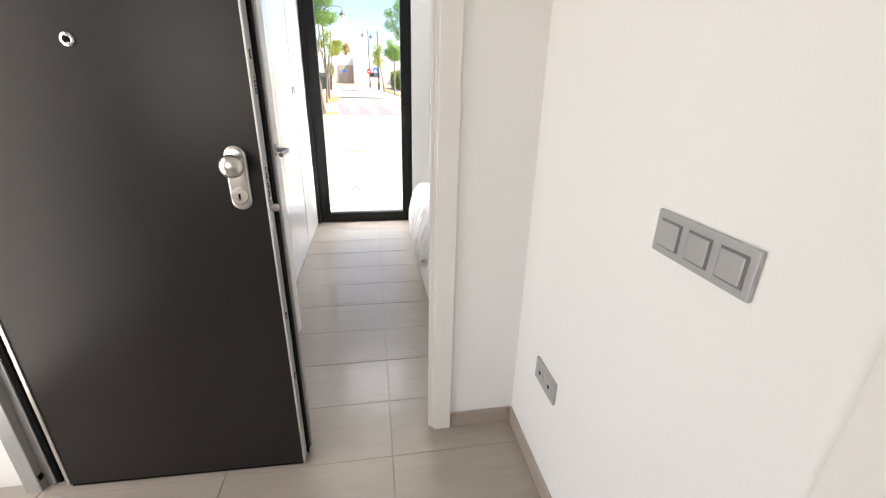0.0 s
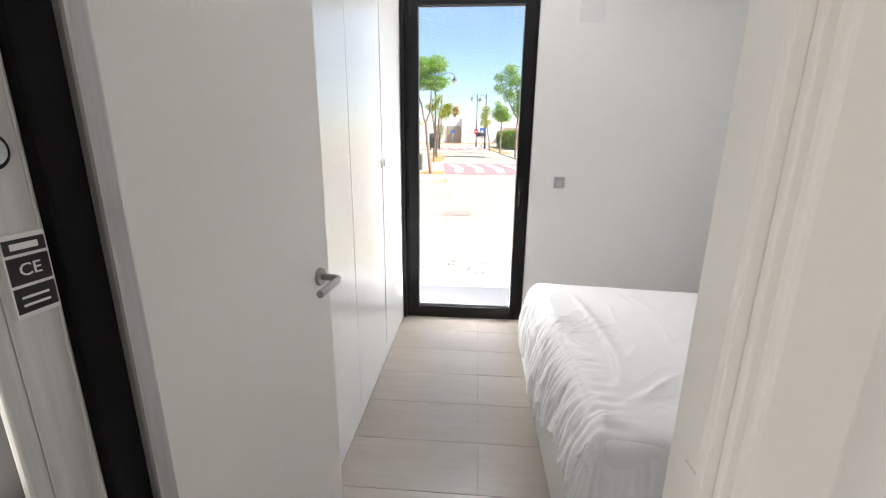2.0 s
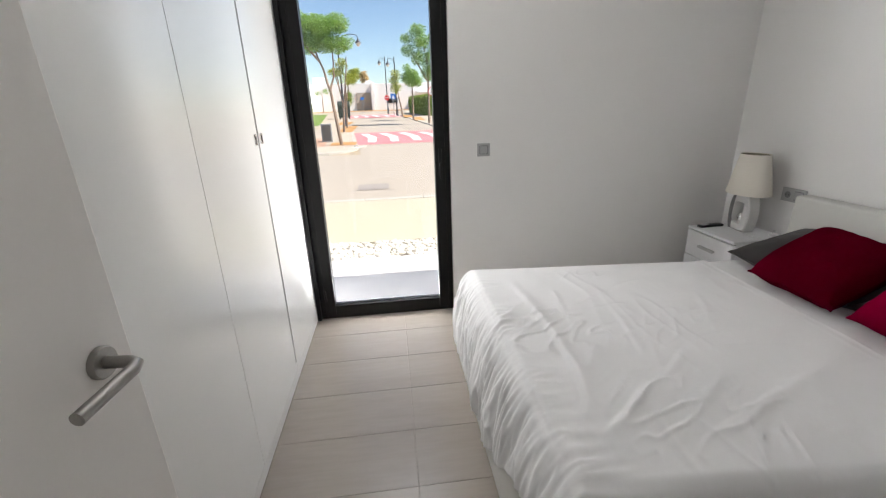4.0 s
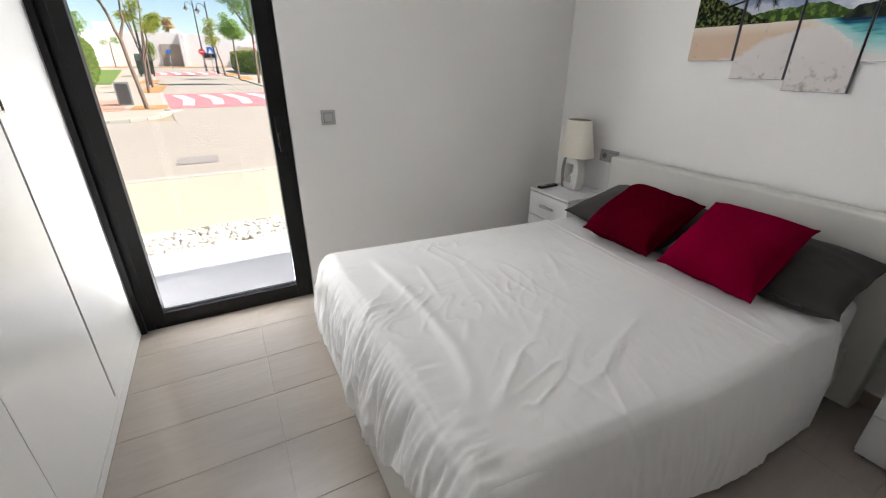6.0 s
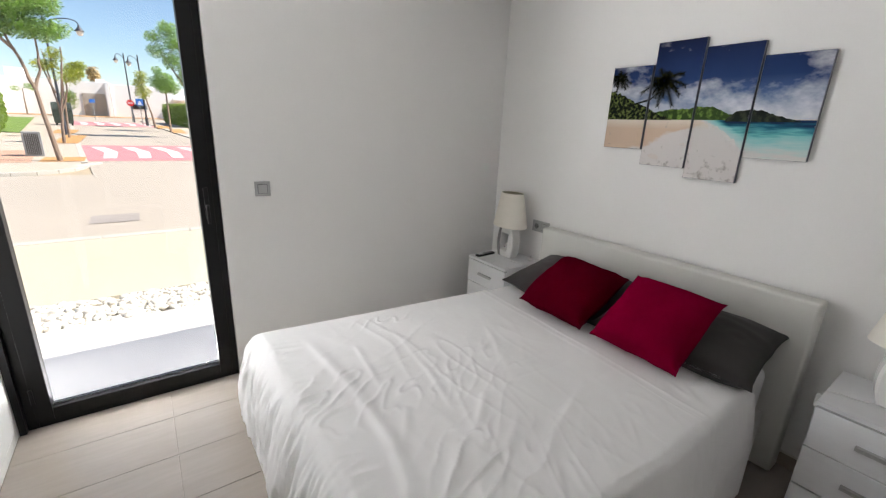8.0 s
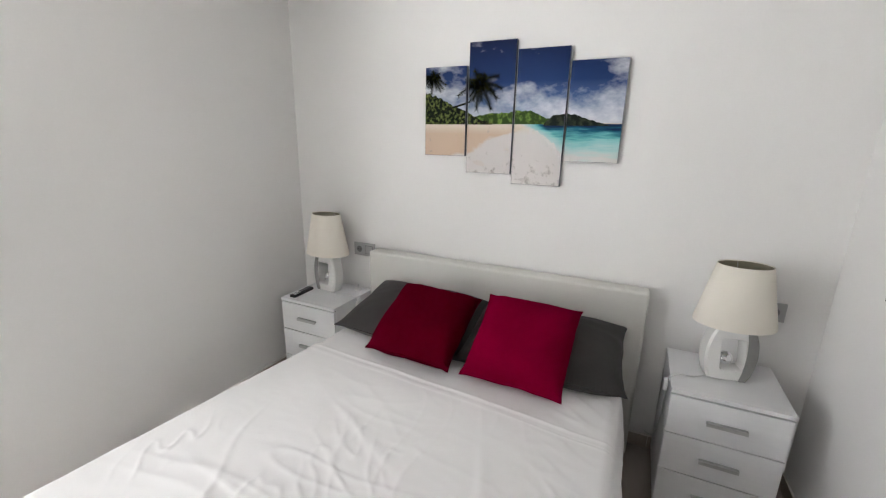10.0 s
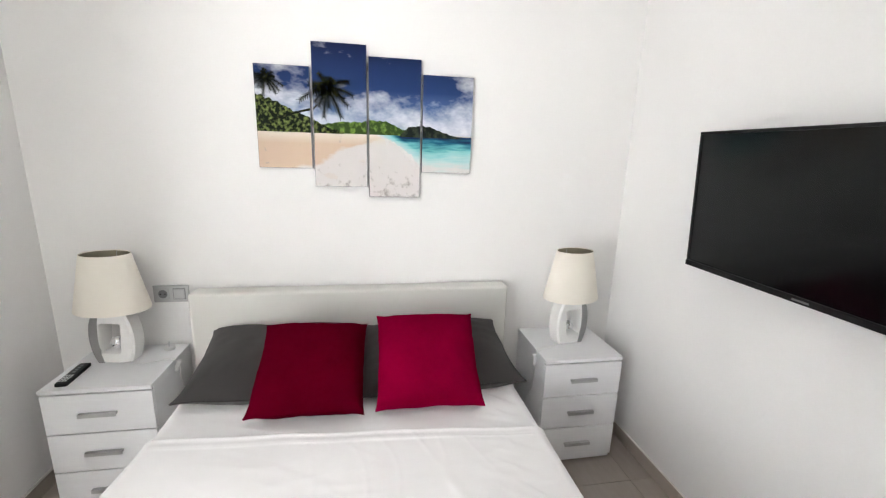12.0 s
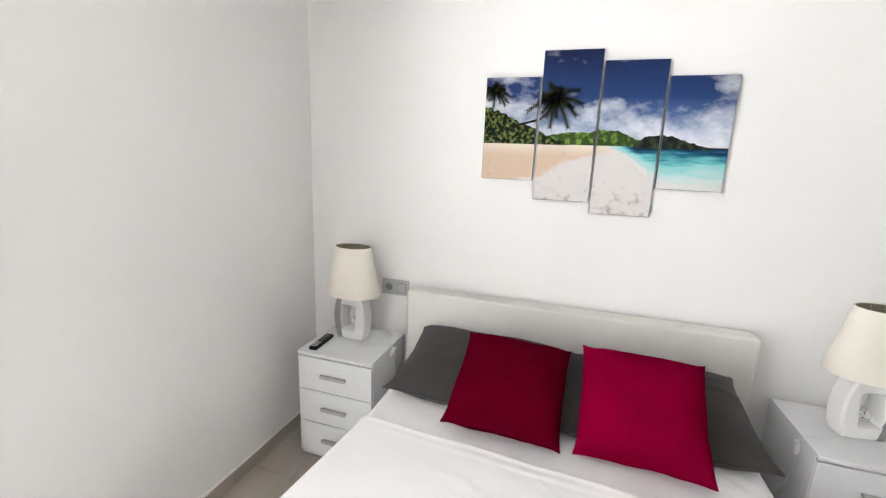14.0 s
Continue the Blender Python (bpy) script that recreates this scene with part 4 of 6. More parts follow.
# ---- canvas prints over the bed ----
def print_material(name, kind):
    """Printed colours of the beach picture, by place on the wall."""
    m = bpy.data.materials.new(name)
    m.use_nodes = True
    n, l = m.node_tree.nodes, m.node_tree.links
    b = n["Principled BSDF"]
    b.inputs["Roughness"].default_value = 0.6
    b.inputs["Specular IOR Level"].default_value = 0.12
    geo = n.new("ShaderNodeNewGeometry")
    sep = n.new("ShaderNodeSeparateXYZ")
    l.new(geo.outputs["Position"], sep.inputs[0])
    noi = n.new("ShaderNodeTexNoise")
    noi.inputs["Detail"].default_value = 7
    mp = n.new("ShaderNodeMapping")
    l.new(geo.outputs["Position"], mp.inputs["Vector"])
    l.new(mp.outputs["Vector"], noi.inputs["Vector"])
    ramp = n.new("ShaderNodeValToRGB")
    e = ramp.color_ramp.elements

    def stops(rows):
        while len(e) < len(rows):
            e.new(0.5)
        for k, (pos, col) in enumerate(rows):
            e[k].position, e[k].color = pos, (*col, 1)

    def rng(src, a, c, to0=0.0, to1=1.0):
        r = n.new("ShaderNodeMapRange")
        r.inputs["From Min"].default_value, r.inputs["From Max"].default_value = a, c
        r.inputs["To Min"].default_value, r.inputs["To Max"].default_value = to0, to1
        l.new(src, r.inputs["Value"])
        return r.outputs["Result"]

    def mix(fac, a, c):
        x = n.new("ShaderNodeMix")
        x.data_type = "RGBA"
        l.new(fac, x.inputs[0])
        for sock, v in ((x.inputs[6], a), (x.inputs[7], c)):
            if isinstance(v, tuple):
                sock.default_value = (*v, 1)
            else:
                l.new(v, sock)
        return x.outputs[2]
    if kind == "sky":
        stops([(0.0, (0.34, 0.39, 0.50)), (0.22, (0.09, 0.16, 0.33)), (0.50, (0.018, 0.045, 0.15)), (1.0, (0.006, 0.012, 0.055))])
        l.new(rng(sep.outputs["Z"], 1.60, 1.98), ramp.inputs["Fac"])
        mp.inputs["Scale"].default_value = (1, 2.6, 4.4)
        mp.inputs["Location"].default_value = (0, 1.3, 0.4)
        mp.inputs["Rotation"].default_value = (0.45, 0, 0)
        noi.inputs["Scale"].default_value = 1.7
        noi.inputs["Roughness"].default_value = 0.55
        low = rng(sep.outputs["Z"], 1.95, 1.66, 0.01, 0.09)
        ad = n.new("ShaderNodeMath")
        ad.operation = "ADD"
        l.new(noi.outputs["Fac"], ad.inputs[0])
        l.new(low, ad.inputs[1])
        col = mix(rng(ad.outputs[0], 0.515, 0.76), ramp.outputs["Color"], (0.74, 0.75, 0.79))
    elif kind == "sand":
        mp.inputs["Scale"].default_value = (1, 3.0, 6.0)
        noi.inputs["Scale"].default_value = 2.6
        stops([(0.0, (0.50, 0.46, 0.44)), (0.45, (0.64, 0.59, 0.56)), (0.60, (0.56, 0.43, 0.32)), (0.75, (0.66, 0.60, 0.54)), (1.0, (0.60, 0.55, 0.48))])
        edge = rng(noi.outputs["Fac"], 0.3, 0.7, -0.42, 0.42)
        slope = n.new("ShaderNodeMath")
        slope.operation = "MULTIPLY_ADD"
        l.new(sep.outputs["Z"], slope.inputs[0])
        slope.inputs[1].default_value = 2.47
        l.new(sep.outputs["Y"], slope.inputs[2])
        wet = rng(slope.outputs[0], 9.95, 10.11)
        ad = n.new("ShaderNodeMath")
        ad.operation = "ADD"
        l.new(wet, ad.inputs[0])
        l.new(edge, ad.inputs[1])
        col = mix(rng(ad.outputs[0], 0.36, 0.66), (0.66, 0.625, 0.61), (0.62, 0.47, 0.355))
        hz = mix(rng(sep.outputs["Z"], 1.545, 1.585), col, (0.70, 0.62, 0.53))
        speck = n.new("ShaderNodeTexNoise")
        speck.inputs["Scale"].default_value, speck.inputs["Detail"].default_value = 34, 6
        l.new(geo.outputs["Position"], speck.inputs["Vector"])
        ad2 = n.new("ShaderNodeMath")
        ad2.operation = "ADD"
        l.new(speck.outputs["Fac"], ad2.inputs[0])
        l.new(rng(sep.outputs["Z"], 1.47, 1.31, -0.12, 0.06), ad2.inputs[1])
        col = mix(rng(ad2.outputs[0], 0.54, 0.70), hz, (0.36, 0.33, 0.31))
    elif kind == "sea":
        stops([(0.0, (0.66, 0.64, 0.62)), (0.20, (0.50, 0.66, 0.64)), (0.50, (0.27, 0.58, 0.58)), (0.62, (0.12, 0.42, 0.45)), (0.77, (0.015, 0.13, 0.20)), (0.92, (0.006, 0.025, 0.08))])
        mp.inputs["Scale"].default_value = (1, 3, 22)
        noi.inputs["Scale"].default_value = 2.5
        ad = n.new("ShaderNodeMath")
        ad.operation = "ADD"
        l.new(rng(sep.outputs["Z"], 1.43, 1.605, -0.05, 0.98), ad.inputs[0])
        l.new(rng(noi.outputs["Fac"], 0.25, 0.75, -0.18, 0.18), ad.inputs[1])
        shore = n.new("ShaderNodeMath")
        shore.operation = "MULTIPLY_ADD"
        l.new(sep.outputs["Y"], shore.inputs[0])
        shore.inputs[1].default_value = -0.76
        l.new(sep.outputs["Z"], shore.inputs[2])
        deep = n.new("ShaderNodeMath")
        deep.operation = "MULTIPLY"
        l.new(ad.outputs[0], deep.inputs[0])
        l.new(rng(shore.outputs[0], -3.078, -2.995), deep.inputs[1])
        l.new(deep.outputs[0], ramp.inputs["Fac"])
        col = ramp.outputs["Color"]
    else:
        dark, light, far = {"hill": ((0.035, 0.07, 0.015), (0.20, 0.33, 0.055), 44), "jungle": ((0.004, 0.008, 0.003), (0.19, 0.24, 0.06), 62), "far_hill": ((0.010, 0.014, 0.012), (0.05, 0.065, 0.035), 30), "palm": ((0.003, 0.005, 0.002), (0.04, 0.045, 0.012), 60)}[kind]
        noi.inputs["Scale"].default_value = far
        col = mix(rng(noi.outputs["Fac"], 0.47, 0.70), dark, light)
    weave = n.new("ShaderNodeTexNoise")
    weave.inputs["Scale"].default_value = 900
    l.new(geo.outputs["Position"], weave.inputs["Vector"])
    bp = n.new("ShaderNodeBump")
    bp.inputs["Strength"].default_value, bp.inputs["Distance"].default_value = 0.08, 0.001
    l.new(weave.outputs["Fac"], bp.inputs["Height"])
    l.new(bp.outputs["Normal"], b.inputs["Normal"])
    l.new(col, b.inputs["Base Color"])
    return m


P_SKY, P_SAND, P_SEA = print_material("printed_sky", "sky"), print_material("printed_sand", "sand"), print_material("printed_sea", "sea")
P_HILL, P_FAR = print_material("printed_hill", "hill"), print_material("printed_far_hill", "far_hill")
P_JUNGLE, P_PALM = print_material("printed_jungle", "jungle"), print_material("printed_palm", "palm")
P_FOAM = mat("printed_foam", (0.66, 0.63, 0.615), 0.6, grain=60, vary=0.12, stain=14)
M_CANVAS_EDGE = mat("canvas_edge", (0.16, 0.17, 0.20), 0.7, vary=0.2, grain=30)


def flat(polys, x):
    """Flat printed shapes on the plane of the canvas: lists of (y, z)."""
    bm = bmesh.new()
    for poly in polys:
        vs = [bm.verts.new((x, y, z)) for y, z in poly]
        bm.faces.new(vs)
    bmesh.ops.remove_doubles(bm, verts=bm.verts, dist=0.00002)
    bmesh.ops.triangulate(bm, faces=bm.faces)
    return bm


def clipped(bm, y0, y1, z0, z1):
    for co, no in (((0, y0, 0), (0, -1, 0)), ((0, y1, 0), (0, 1, 0)), ((0, 0, z0), (0, 0, -1)), ((0, 0, z1), (0, 0, 1))):
        bmesh.ops.bisect_plane(bm, geom=bm.verts[:] + bm.edges[:] + bm.faces[:], plane_co=co, plane_no=no, clear_outer=True)
    return bm


def skyline(pts, base, rough, step=0.006, seed=0.0):
    """A closed strip between base and a rough line through (y, z) points."""
    top = []
    for (ya, za), (yb, zb) in zip(pts, pts[1:]):
        k = max(1, int(abs(yb - ya) / step))
        for i in range(k):
            f = i / k
            top.append((ya + (yb - ya) * f, za + (zb - za) * f + rough * noise.noise(Vector((ya + (yb - ya) * f * 1.0, seed, 0)) * 60)))
    top.append(pts[-1])
    return [[(a[0], base), a, b, (b[0], base)] for a, b in zip(top, top[1:])]


def palm_shapes(cy, cz, r, seed):
    rnd = random.Random(seed)
    polys = []
    for k in range(17):
        a = radians(k * 360 / 17 + rnd.uniform(-11, 11))
        L = r * rnd.uniform(0.62, 1.18)
        spine = []
        for i in range(15):
            f = i / 14
            spine.append((cy + math.cos(a) * L * f, cz + math.sin(a) * L * f * 0.88 - 0.30 * L * f * f))
        for i in range(14):
            (ya, za), (yb, zb) = spine[i], spine[i + 1]
            polys.append([(ya, za + 0.0012), (yb, zb + 0.0012), (yb, zb - 0.0012), (ya, za - 0.0012)])
            for s in (1, -1):
                if i < 1:
                    continue
                w = r * 0.24 * (1 - 0.5 * i / 14)
                px, pz = -(zb - za), yb - ya
                nn = math.hypot(px, pz) + 1e-9
                polys.append([(ya, za), (yb, zb), (yb + (yb - ya) * 1.4 + s * px / nn * w, zb + (zb - za) * 1.4 + s * pz / nn * w - 0.2 * w)])
    return polys


PANELS = [(6.434, 6.668, 1.432, 1.875), (6.184, 6.424, 1.350, 1.980), (5.934, 6.176, 1.304, 1.934), (5.684, 5.926, 1.425, 1.871)]
XF = 3.376
HZ = 1.600
for i, (y0, y1, z0, z1) in enumerate(PANELS):
    pic = thing("canvas_print", ("canvas print of a palm beach under a dark blue sky", "tall canvas print of a palm leaning over white sand", "tall canvas print of green hills above pale sand", "canvas print of turquoise sea under blue sky")[i], "picture", (0, 0, 0), group="four-part beach picture")
    part("canvas", box(XF, WALL_E - 0.001, y0, y1, z0, z1, bevel=0.002), M_CANVAS_EDGE, pic, "stretched canvas edge")
    a0, a1 = y0 + 0.0015, y1 - 0.0015
    part("printed_sky", flat([[(a0, HZ), (a0, z1 - 0.0015), (a1, z1 - 0.0015), (a1, HZ)]], XF - 0.0004), P_SKY, pic)
    part("printed_sand", flat([[(a0, z0 + 0.0015), (a0, HZ), (a1, HZ), (a1, z0 + 0.0015)]], XF - 0.0004), P_SAND, pic)
    layers = [
        ("printed_sea", skyline([(5.60, 1.40), (5.86, 1.418), (5.925, 1.440), (5.955, 1.478), (5.985, 1.512), (6.03, 1.545), (6.08, 1.572), (6.125, 1.592)], 1.597, 0.016, 0.004, 6.0), P_SEA, 0.0010),
        ("printed_foam", skyline([(5.60, 1.38), (5.86, 1.396), (5.935, 1.418), (5.970, 1.460), (6.005, 1.500), (6.05, 1.536), (6.10, 1.566), (6.14, 1.590)], 1.597, 0.022, 0.004, 8.0), P_FOAM, 0.0006),
        ("printed_far_hill", skyline([(6.03, 1.600), (5.99, 1.634), (5.93, 1.642), (5.88, 1.636), (5.83, 1.616), (5.76, 1.598), (5.735, 1.588)], 1.588, 0.006, seed=2.0), P_FAR, 0.0016),
        ("printed_hill", skyline([(6.50, 1.62), (6.40, 1.628), (6.30, 1.646), (6.21, 1.648), (6.16, 1.660), (6.13, 1.654), (6.10, 1.658), (6.06, 1.640), (6.02, 1.622), (5.95, 1.598)], 1.594, 0.006, seed=1.0), P_HILL, 0.0012),
        ("printed_jungle", skyline([(6.70, 1.765), (6.64, 1.742), (6.58, 1.722), (6.53, 1.696), (6.46, 1.668), (6.40, 1.640), (6.36, 1.618), (6.29, 1.600)], 1.592, 0.012, seed=3.0), P_JUNGLE, 0.0020),
        ("printed_palm", palm_shapes(6.362, 1.790, 0.108, 4), P_PALM, 0.0024),
        ("printed_small_palm", palm_shapes(6.622, 1.822, 0.066, 9), P_PALM, 0.0024),
        ("printed_trunk", [[(6.62, 1.640), (6.52, 1.676), (6.52, 1.667), (6.62, 1.630)], [(6.52, 1.676), (6.42, 1.704), (6.42, 1.693), (6.52, 1.667)], [(6.42, 1.704), (6.366, 1.752), (6.373, 1.748), (6.42, 1.693)]], P_PALM, 0.0022)]
    for nm, polys, mt, dx in layers:
        bm = clipped(flat(polys, XF - dx), a0, a1, z0 + 0.0015, z1 - 0.0015)
        if len(bm.faces):
            part(nm, bm, mt, pic)
        else:
            bm.free()

# ---- television ----
tv = thing("television", "black flat-screen television on a wall bracket, switched off", "television", (0, 0, 0))
TX0, TX1, TZ0, TZ1, TY = 1.815, 2.716, 1.132, 1.624, 4.962
part("housing", box(TX0 + 0.01, TX1 - 0.01, TY - 0.05, TY - 0.012, TZ0 + 0.02, TZ1 - 0.01, bevel=0.008), M_TVBODY, tv)
bm = bmesh.new()
add_box(bm, TX0, TX1, TY - 0.014, TY, TZ1 - 0.010, TZ1, 0.002)
add_box(bm, TX0, TX0 + 0.009, TY - 0.014, TY, TZ0, TZ1 - 0.010, 0.002)
add_box(bm, TX1 - 0.009, TX1, TY - 0.014, TY, TZ0, TZ1 - 0.010, 0.002)
add_box(bm, TX0, TX1, TY - 0.014, TY + 0.004, TZ0 - 0.004, TZ0 + 0.016, 0.003)
part("bezel", bm, M_TVBODY, tv)
part("screen", box(TX0 + 0.008, TX1 - 0.008, TY - 0.012, TY - 0.004, TZ0 + 0.014, TZ1 - 0.008), M_SCREEN, tv, "glossy black screen")
part("maker_mark", box(2.243, 2.293, TY + 0.0042, TY + 0.0048, TZ0 + 0.003, TZ0 + 0.009), M_SWITCH_DK, tv, "small grey bar")
part("bracket", box(2.14, 2.40, WALL_S - 0.010, TY - 0.05, 1.28, 1.50, bevel=0.004), M_TVBODY, tv, "black wall bracket")


tv.matrix_world = Matrix.Translation((0, TY, TZ0)) @ Matrix.Rotation(radians(-3.5), 4, "X") @ Matrix.Translation((0, -TY, -TZ0))


# ---- switches and sockets ----
def wall_plate(name, label, m, modules):
    """A plate with modules, built facing local -y, wide along x."""
    n = len(modules)
    w = 0.082 + 0.071 * (n - 1)
    ob = thing(name, label, "switch" if "socket" not in label else "socket")
    ob.matrix_world = m
    part("plate", box(-w / 2, w / 2, -0.009, 0.0, -0.041, 0.041, bevel=0.002), M_SWITCH, ob)
    for k, kind in enumerate(modules):
        cx = (k - (n - 1) / 2) * 0.071
        if kind == "rocker":
            part("surround", box(cx - 0.027, cx + 0.027, -0.0100, -0.0085, -0.027, 0.027), M_SWITCH_DK, ob)
            part("rocker", box(cx - 0.0235, cx + 0.0235, -0.0135, -0.009, -0.0235, 0.0235, bevel=0.0018), M_SWITCH, ob)
        elif kind == "socket":
            part("socket_face", box(cx - 0.0265, cx + 0.0265, -0.0105, -0.0085, -0.0265, 0.0265, bevel=0.001), M_SWITCH, ob)
            part("socket_well", lathe([(0.0200, 0.0), (0.0190, -0.0012), (0.0, -0.0012)], 28, "y", (cx, -0.0106, 0)), M_SWITCH_DK, ob, "round darker well", True)
            for s in (-1, 1):
                part("pin_hole", tube([(cx + s * 0.0095, -0.0119, 0), (cx + s * 0.0095, -0.0125, 0)], 0.0028, 10), M_GASKET, ob)
        else:
            part("blank", box(cx - 0.0265, cx + 0.0265, -0.0105, -0.0085, -0.0265, 0.0265, bevel=0.001), M_SWITCH, ob)
            part("port", tube([(cx, -0.0102, 0), (cx, -0.0112, 0)], 0.007, 14), M_GASKET, ob)
    return ob


wall_plate("light_switch", "single silver-grey light switch beside the window", pose(1.598, WALL_N - 0.0005, 1.132), ["rocker"])
solid("junction_cover", box(1.650, 1.818, WALL_N - 0.006, WALL_N - 0.0005, 2.215, 2.385, bevel=0.003), M_WHITEPL, "white blank junction cover high on the wall", "cover plate")
wall_plate("wall_socket", "silver-grey socket and switch plate over the nightstand", pose(WALL_E - 0.0005, 7.104, 0.832, 0, 0, -90), ["socket", "rocker"])
wall_plate("wall_socket", "silver-grey socket and switch plate over the nightstand", pose(WALL_E - 0.0005, 5.030, 0.832, 0, 0, -90), ["rocker", "socket"])
wall_plate("light_switch", "triple silver-grey light switch in the hall", pose(HALL_E - 0.0005, 3.991, 1.103, 0, 0, -90), ["rocker", "rocker", "rocker"])
wall_plate("wall_socket", "double silver-grey low socket plate in the hall", pose(HALL_E - 0.0005, 4.473, 0.441, 0, 0, -90), ["port", "blank"])

# ---- small things on the nightstands ----
rc = thing("remote_control", "slim black remote control with pale buttons", "remote control", (3.115, 7.380, 0.580), rz=3)
part("case", box(-0.085, 0.085, -0.021, 0.021, 0.0, 0.016, bevel=0.005), M_TVBODY, rc, "", True)
for i in range(4):
    for j in range(3):
        part("button", box(-0.070 + i * 0.014, -0.061 + i * 0.014, -0.013 + j * 0.010, -0.006 + j * 0.010, 0.016, 0.0178, bevel=0.0008, seg=1), M_PRINT, rc)
for i in range(4):
    part("dark_button", box(0.0 + i * 0.018, 0.010 + i * 0.018, -0.006, 0.006, 0.016, 0.0175, bevel=0.0008, seg=1), M_SWITCH_DK, rc)

ad = thing("plug_adapter", "small white plug adapter with metal pins", "adapter", (3.325, 7.110, 0.580), rz=20)
part("shell", lathe([(0.022, 0.0), (0.024, 0.004), (0.023, 0.014), (0.019, 0.017), (0.0, 0.017)], 28), M_WHITEPL, ad, "", True)
for s in (-1, 1):
    part("pin", tube([(s * 0.0095, 0, 0.016), (s * 0.0095, 0, 0.036)], 0.0028, 10), M_CHROME, ad, "metal pin")


def cord(pts, sw, name, label):
    ob = thing(name, label, "cord")
    c = bpy.data.curves.new("flex", "CURVE")
    c.dimensions, c.bevel_depth, c.bevel_resolution = "3D", 0.0026, 2
    sp = c.splines.new("BEZIER")
    sp.bezier_points.add(len(pts) - 1)
    for bp, p in zip(sp.bezier_points, pts):
        bp.co, bp.handle_left_type, bp.handle_right_type = p, "AUTO", "AUTO"
    tmp = bpy.data.objects.new("flex", c)
    me = bpy.data.meshes.new_from_object(tmp)
    bpy.data.objects.remove(tmp)
    me.materials.clear()
    me.materials.append(M_WHITEPL)
    fl = new("flex", me)
    fl.parent = ob
    x, y, z, ry = sw
    s = part("inline_switch", box(-0.011, 0.011, -0.009, 0.009, -0.026, 0.026, bevel=0.006, seg=3), M_WHITEPL, ob, "white inline switch", True)
    s.matrix_local = pose(x, y, z, ry, 0, 0)
    return ob


cord([(3.19, 5.215, 0.583), (3.14, 5.28, 0.584), (3.115, 5.350, 0.586), (3.112, 5.370, 0.565), (3.112, 5.372, 0.480), (3.15, 5.372, 0.33), (3.24, 5.378, 0.20), (3.34, 5.385, 0.12), (3.385, 5.40, 0.10)], (3.112, 5.376, 0.535, 0), "lamp_cord", "thin white lamp cord with inline switch over the nightstand's edge")
cord([(3.19, 7.20, 0.583), (3.20, 7.12, 0.584), (3.215, 7.060, 0.586), (3.218, 7.036, 0.572), (3.23, 7.032, 0.48), (3.30, 7.031, 0.34), (3.385, 7.032, 0.25)], (3.218, 7.034, 0.552, 25), "lamp_cord", "thin white lamp cord with inline switch over the nightstand's edge")

cord([(3.236, 5.150, 0.584), (3.290, 5.110, 0.590), (3.350, 5.072, 0.680), (3.378, 5.036, 0.800), (3.386, 5.032, 0.826)], (3.288, 5.112, 0.600, 60), "lamp_cord", "white lamp cord running up to the wall socket")

# ---- outside ----
def ground_z(y):
    return -0.12 + 0.03 * max(0.0, min(y, 60.0) - 12.0)


def sheet(left, right, ys, lift, thick=0.0):
    """A strip of ground between two lines x = left(y) and right(y)."""
    bm = bmesh.new()
    rows = [(bm.verts.new((left(y), y, ground_z(y) + lift)), bm.verts.new((right(y), y, ground_z(y) + lift))) for y in ys]
    for a, b in zip(rows, rows[1:]):
        bm.faces.new((a[0], a[1], b[1], b[0]))
    if thick:
        r = bmesh.ops.extrude_face_region(bm, geom=bm.faces[:])
        for v in r["geom"]:
            if isinstance(v, bmesh.types.BMVert):
                v.co.z -= thick
    return bm


const = lambda v: (lambda y: v)
structure("ground", sheet(const(-1500.0), const(1500.0), [-1500, -40, 8, 12, 24, 36, 48, 60, 200, 2500], -0.02), M_GROUND, "dry sandy ground reaching the horizon", "ground")
structure("terrace", box(-3.5, 6.0, 7.918, 8.98, -0.115, -0.045, bevel=0.004), M_TERR, "pale concrete strip below the window", "terrace")
structure("terrace_entrance", box(-6.0, HALL_W - 0.22, 3.572, 6.5, -0.12, -0.012), M_PAVE2, "sunlit beige tiles outside the entrance", "terrace")
structure("pavement", sheet(const(-14.0), const(16.0), [9.66, 11, 12.0], 0.035, 0.08), M_PAVE, "cream concrete pavement along the house", "pavement")
kl = lambda y: -0.10 - 0.100 * (y - 19.9)
kr = lambda y: 3.42 - 0.110 * (y - 28.55)
structure("road", sheet(lambda y: -30.0 if y < 18.1 else kl(y), lambda y: 30.0 if y < 18.1 else kr(y), [12.0, 14, 16, 18.0, 18.2, 20, 22, 24, 26, 28, 32, 36, 40, 44, 48.5], 0.0), M_ROAD, "pale sun-bleached asphalt road", "road")
structure("cross_road", sheet(const(-30.0), const(30.0), [48.5, 51, 53.2], 0.004), M_ROAD, "asphalt side road before the white houses", "road")
structure("pavement_west", sheet(lambda y: kl(y) - 3.0 if y > 20 else -8.0, lambda y: kl(y) - 0.16 if y >= 19.82 else -1.78 + math.sqrt(max(0.0, 1.52 ** 2 - (19.82 - y) ** 2)), [18.30, 18.4, 18.6, 18.9, 19.3, 19.82, 24, 28, 32, 36, 40, 44, 48], 0.045, 0.1), M_PAVE2, "pale paved pavement beside the road", "pavement")
structure("paving_band", sheet(lambda y: kl(y) - 2.6, lambda y: kl(y) - 1.15, [20.4, 22.0, 23.6], 0.050), M_PINK, "band of pinkish paving", "pavement")
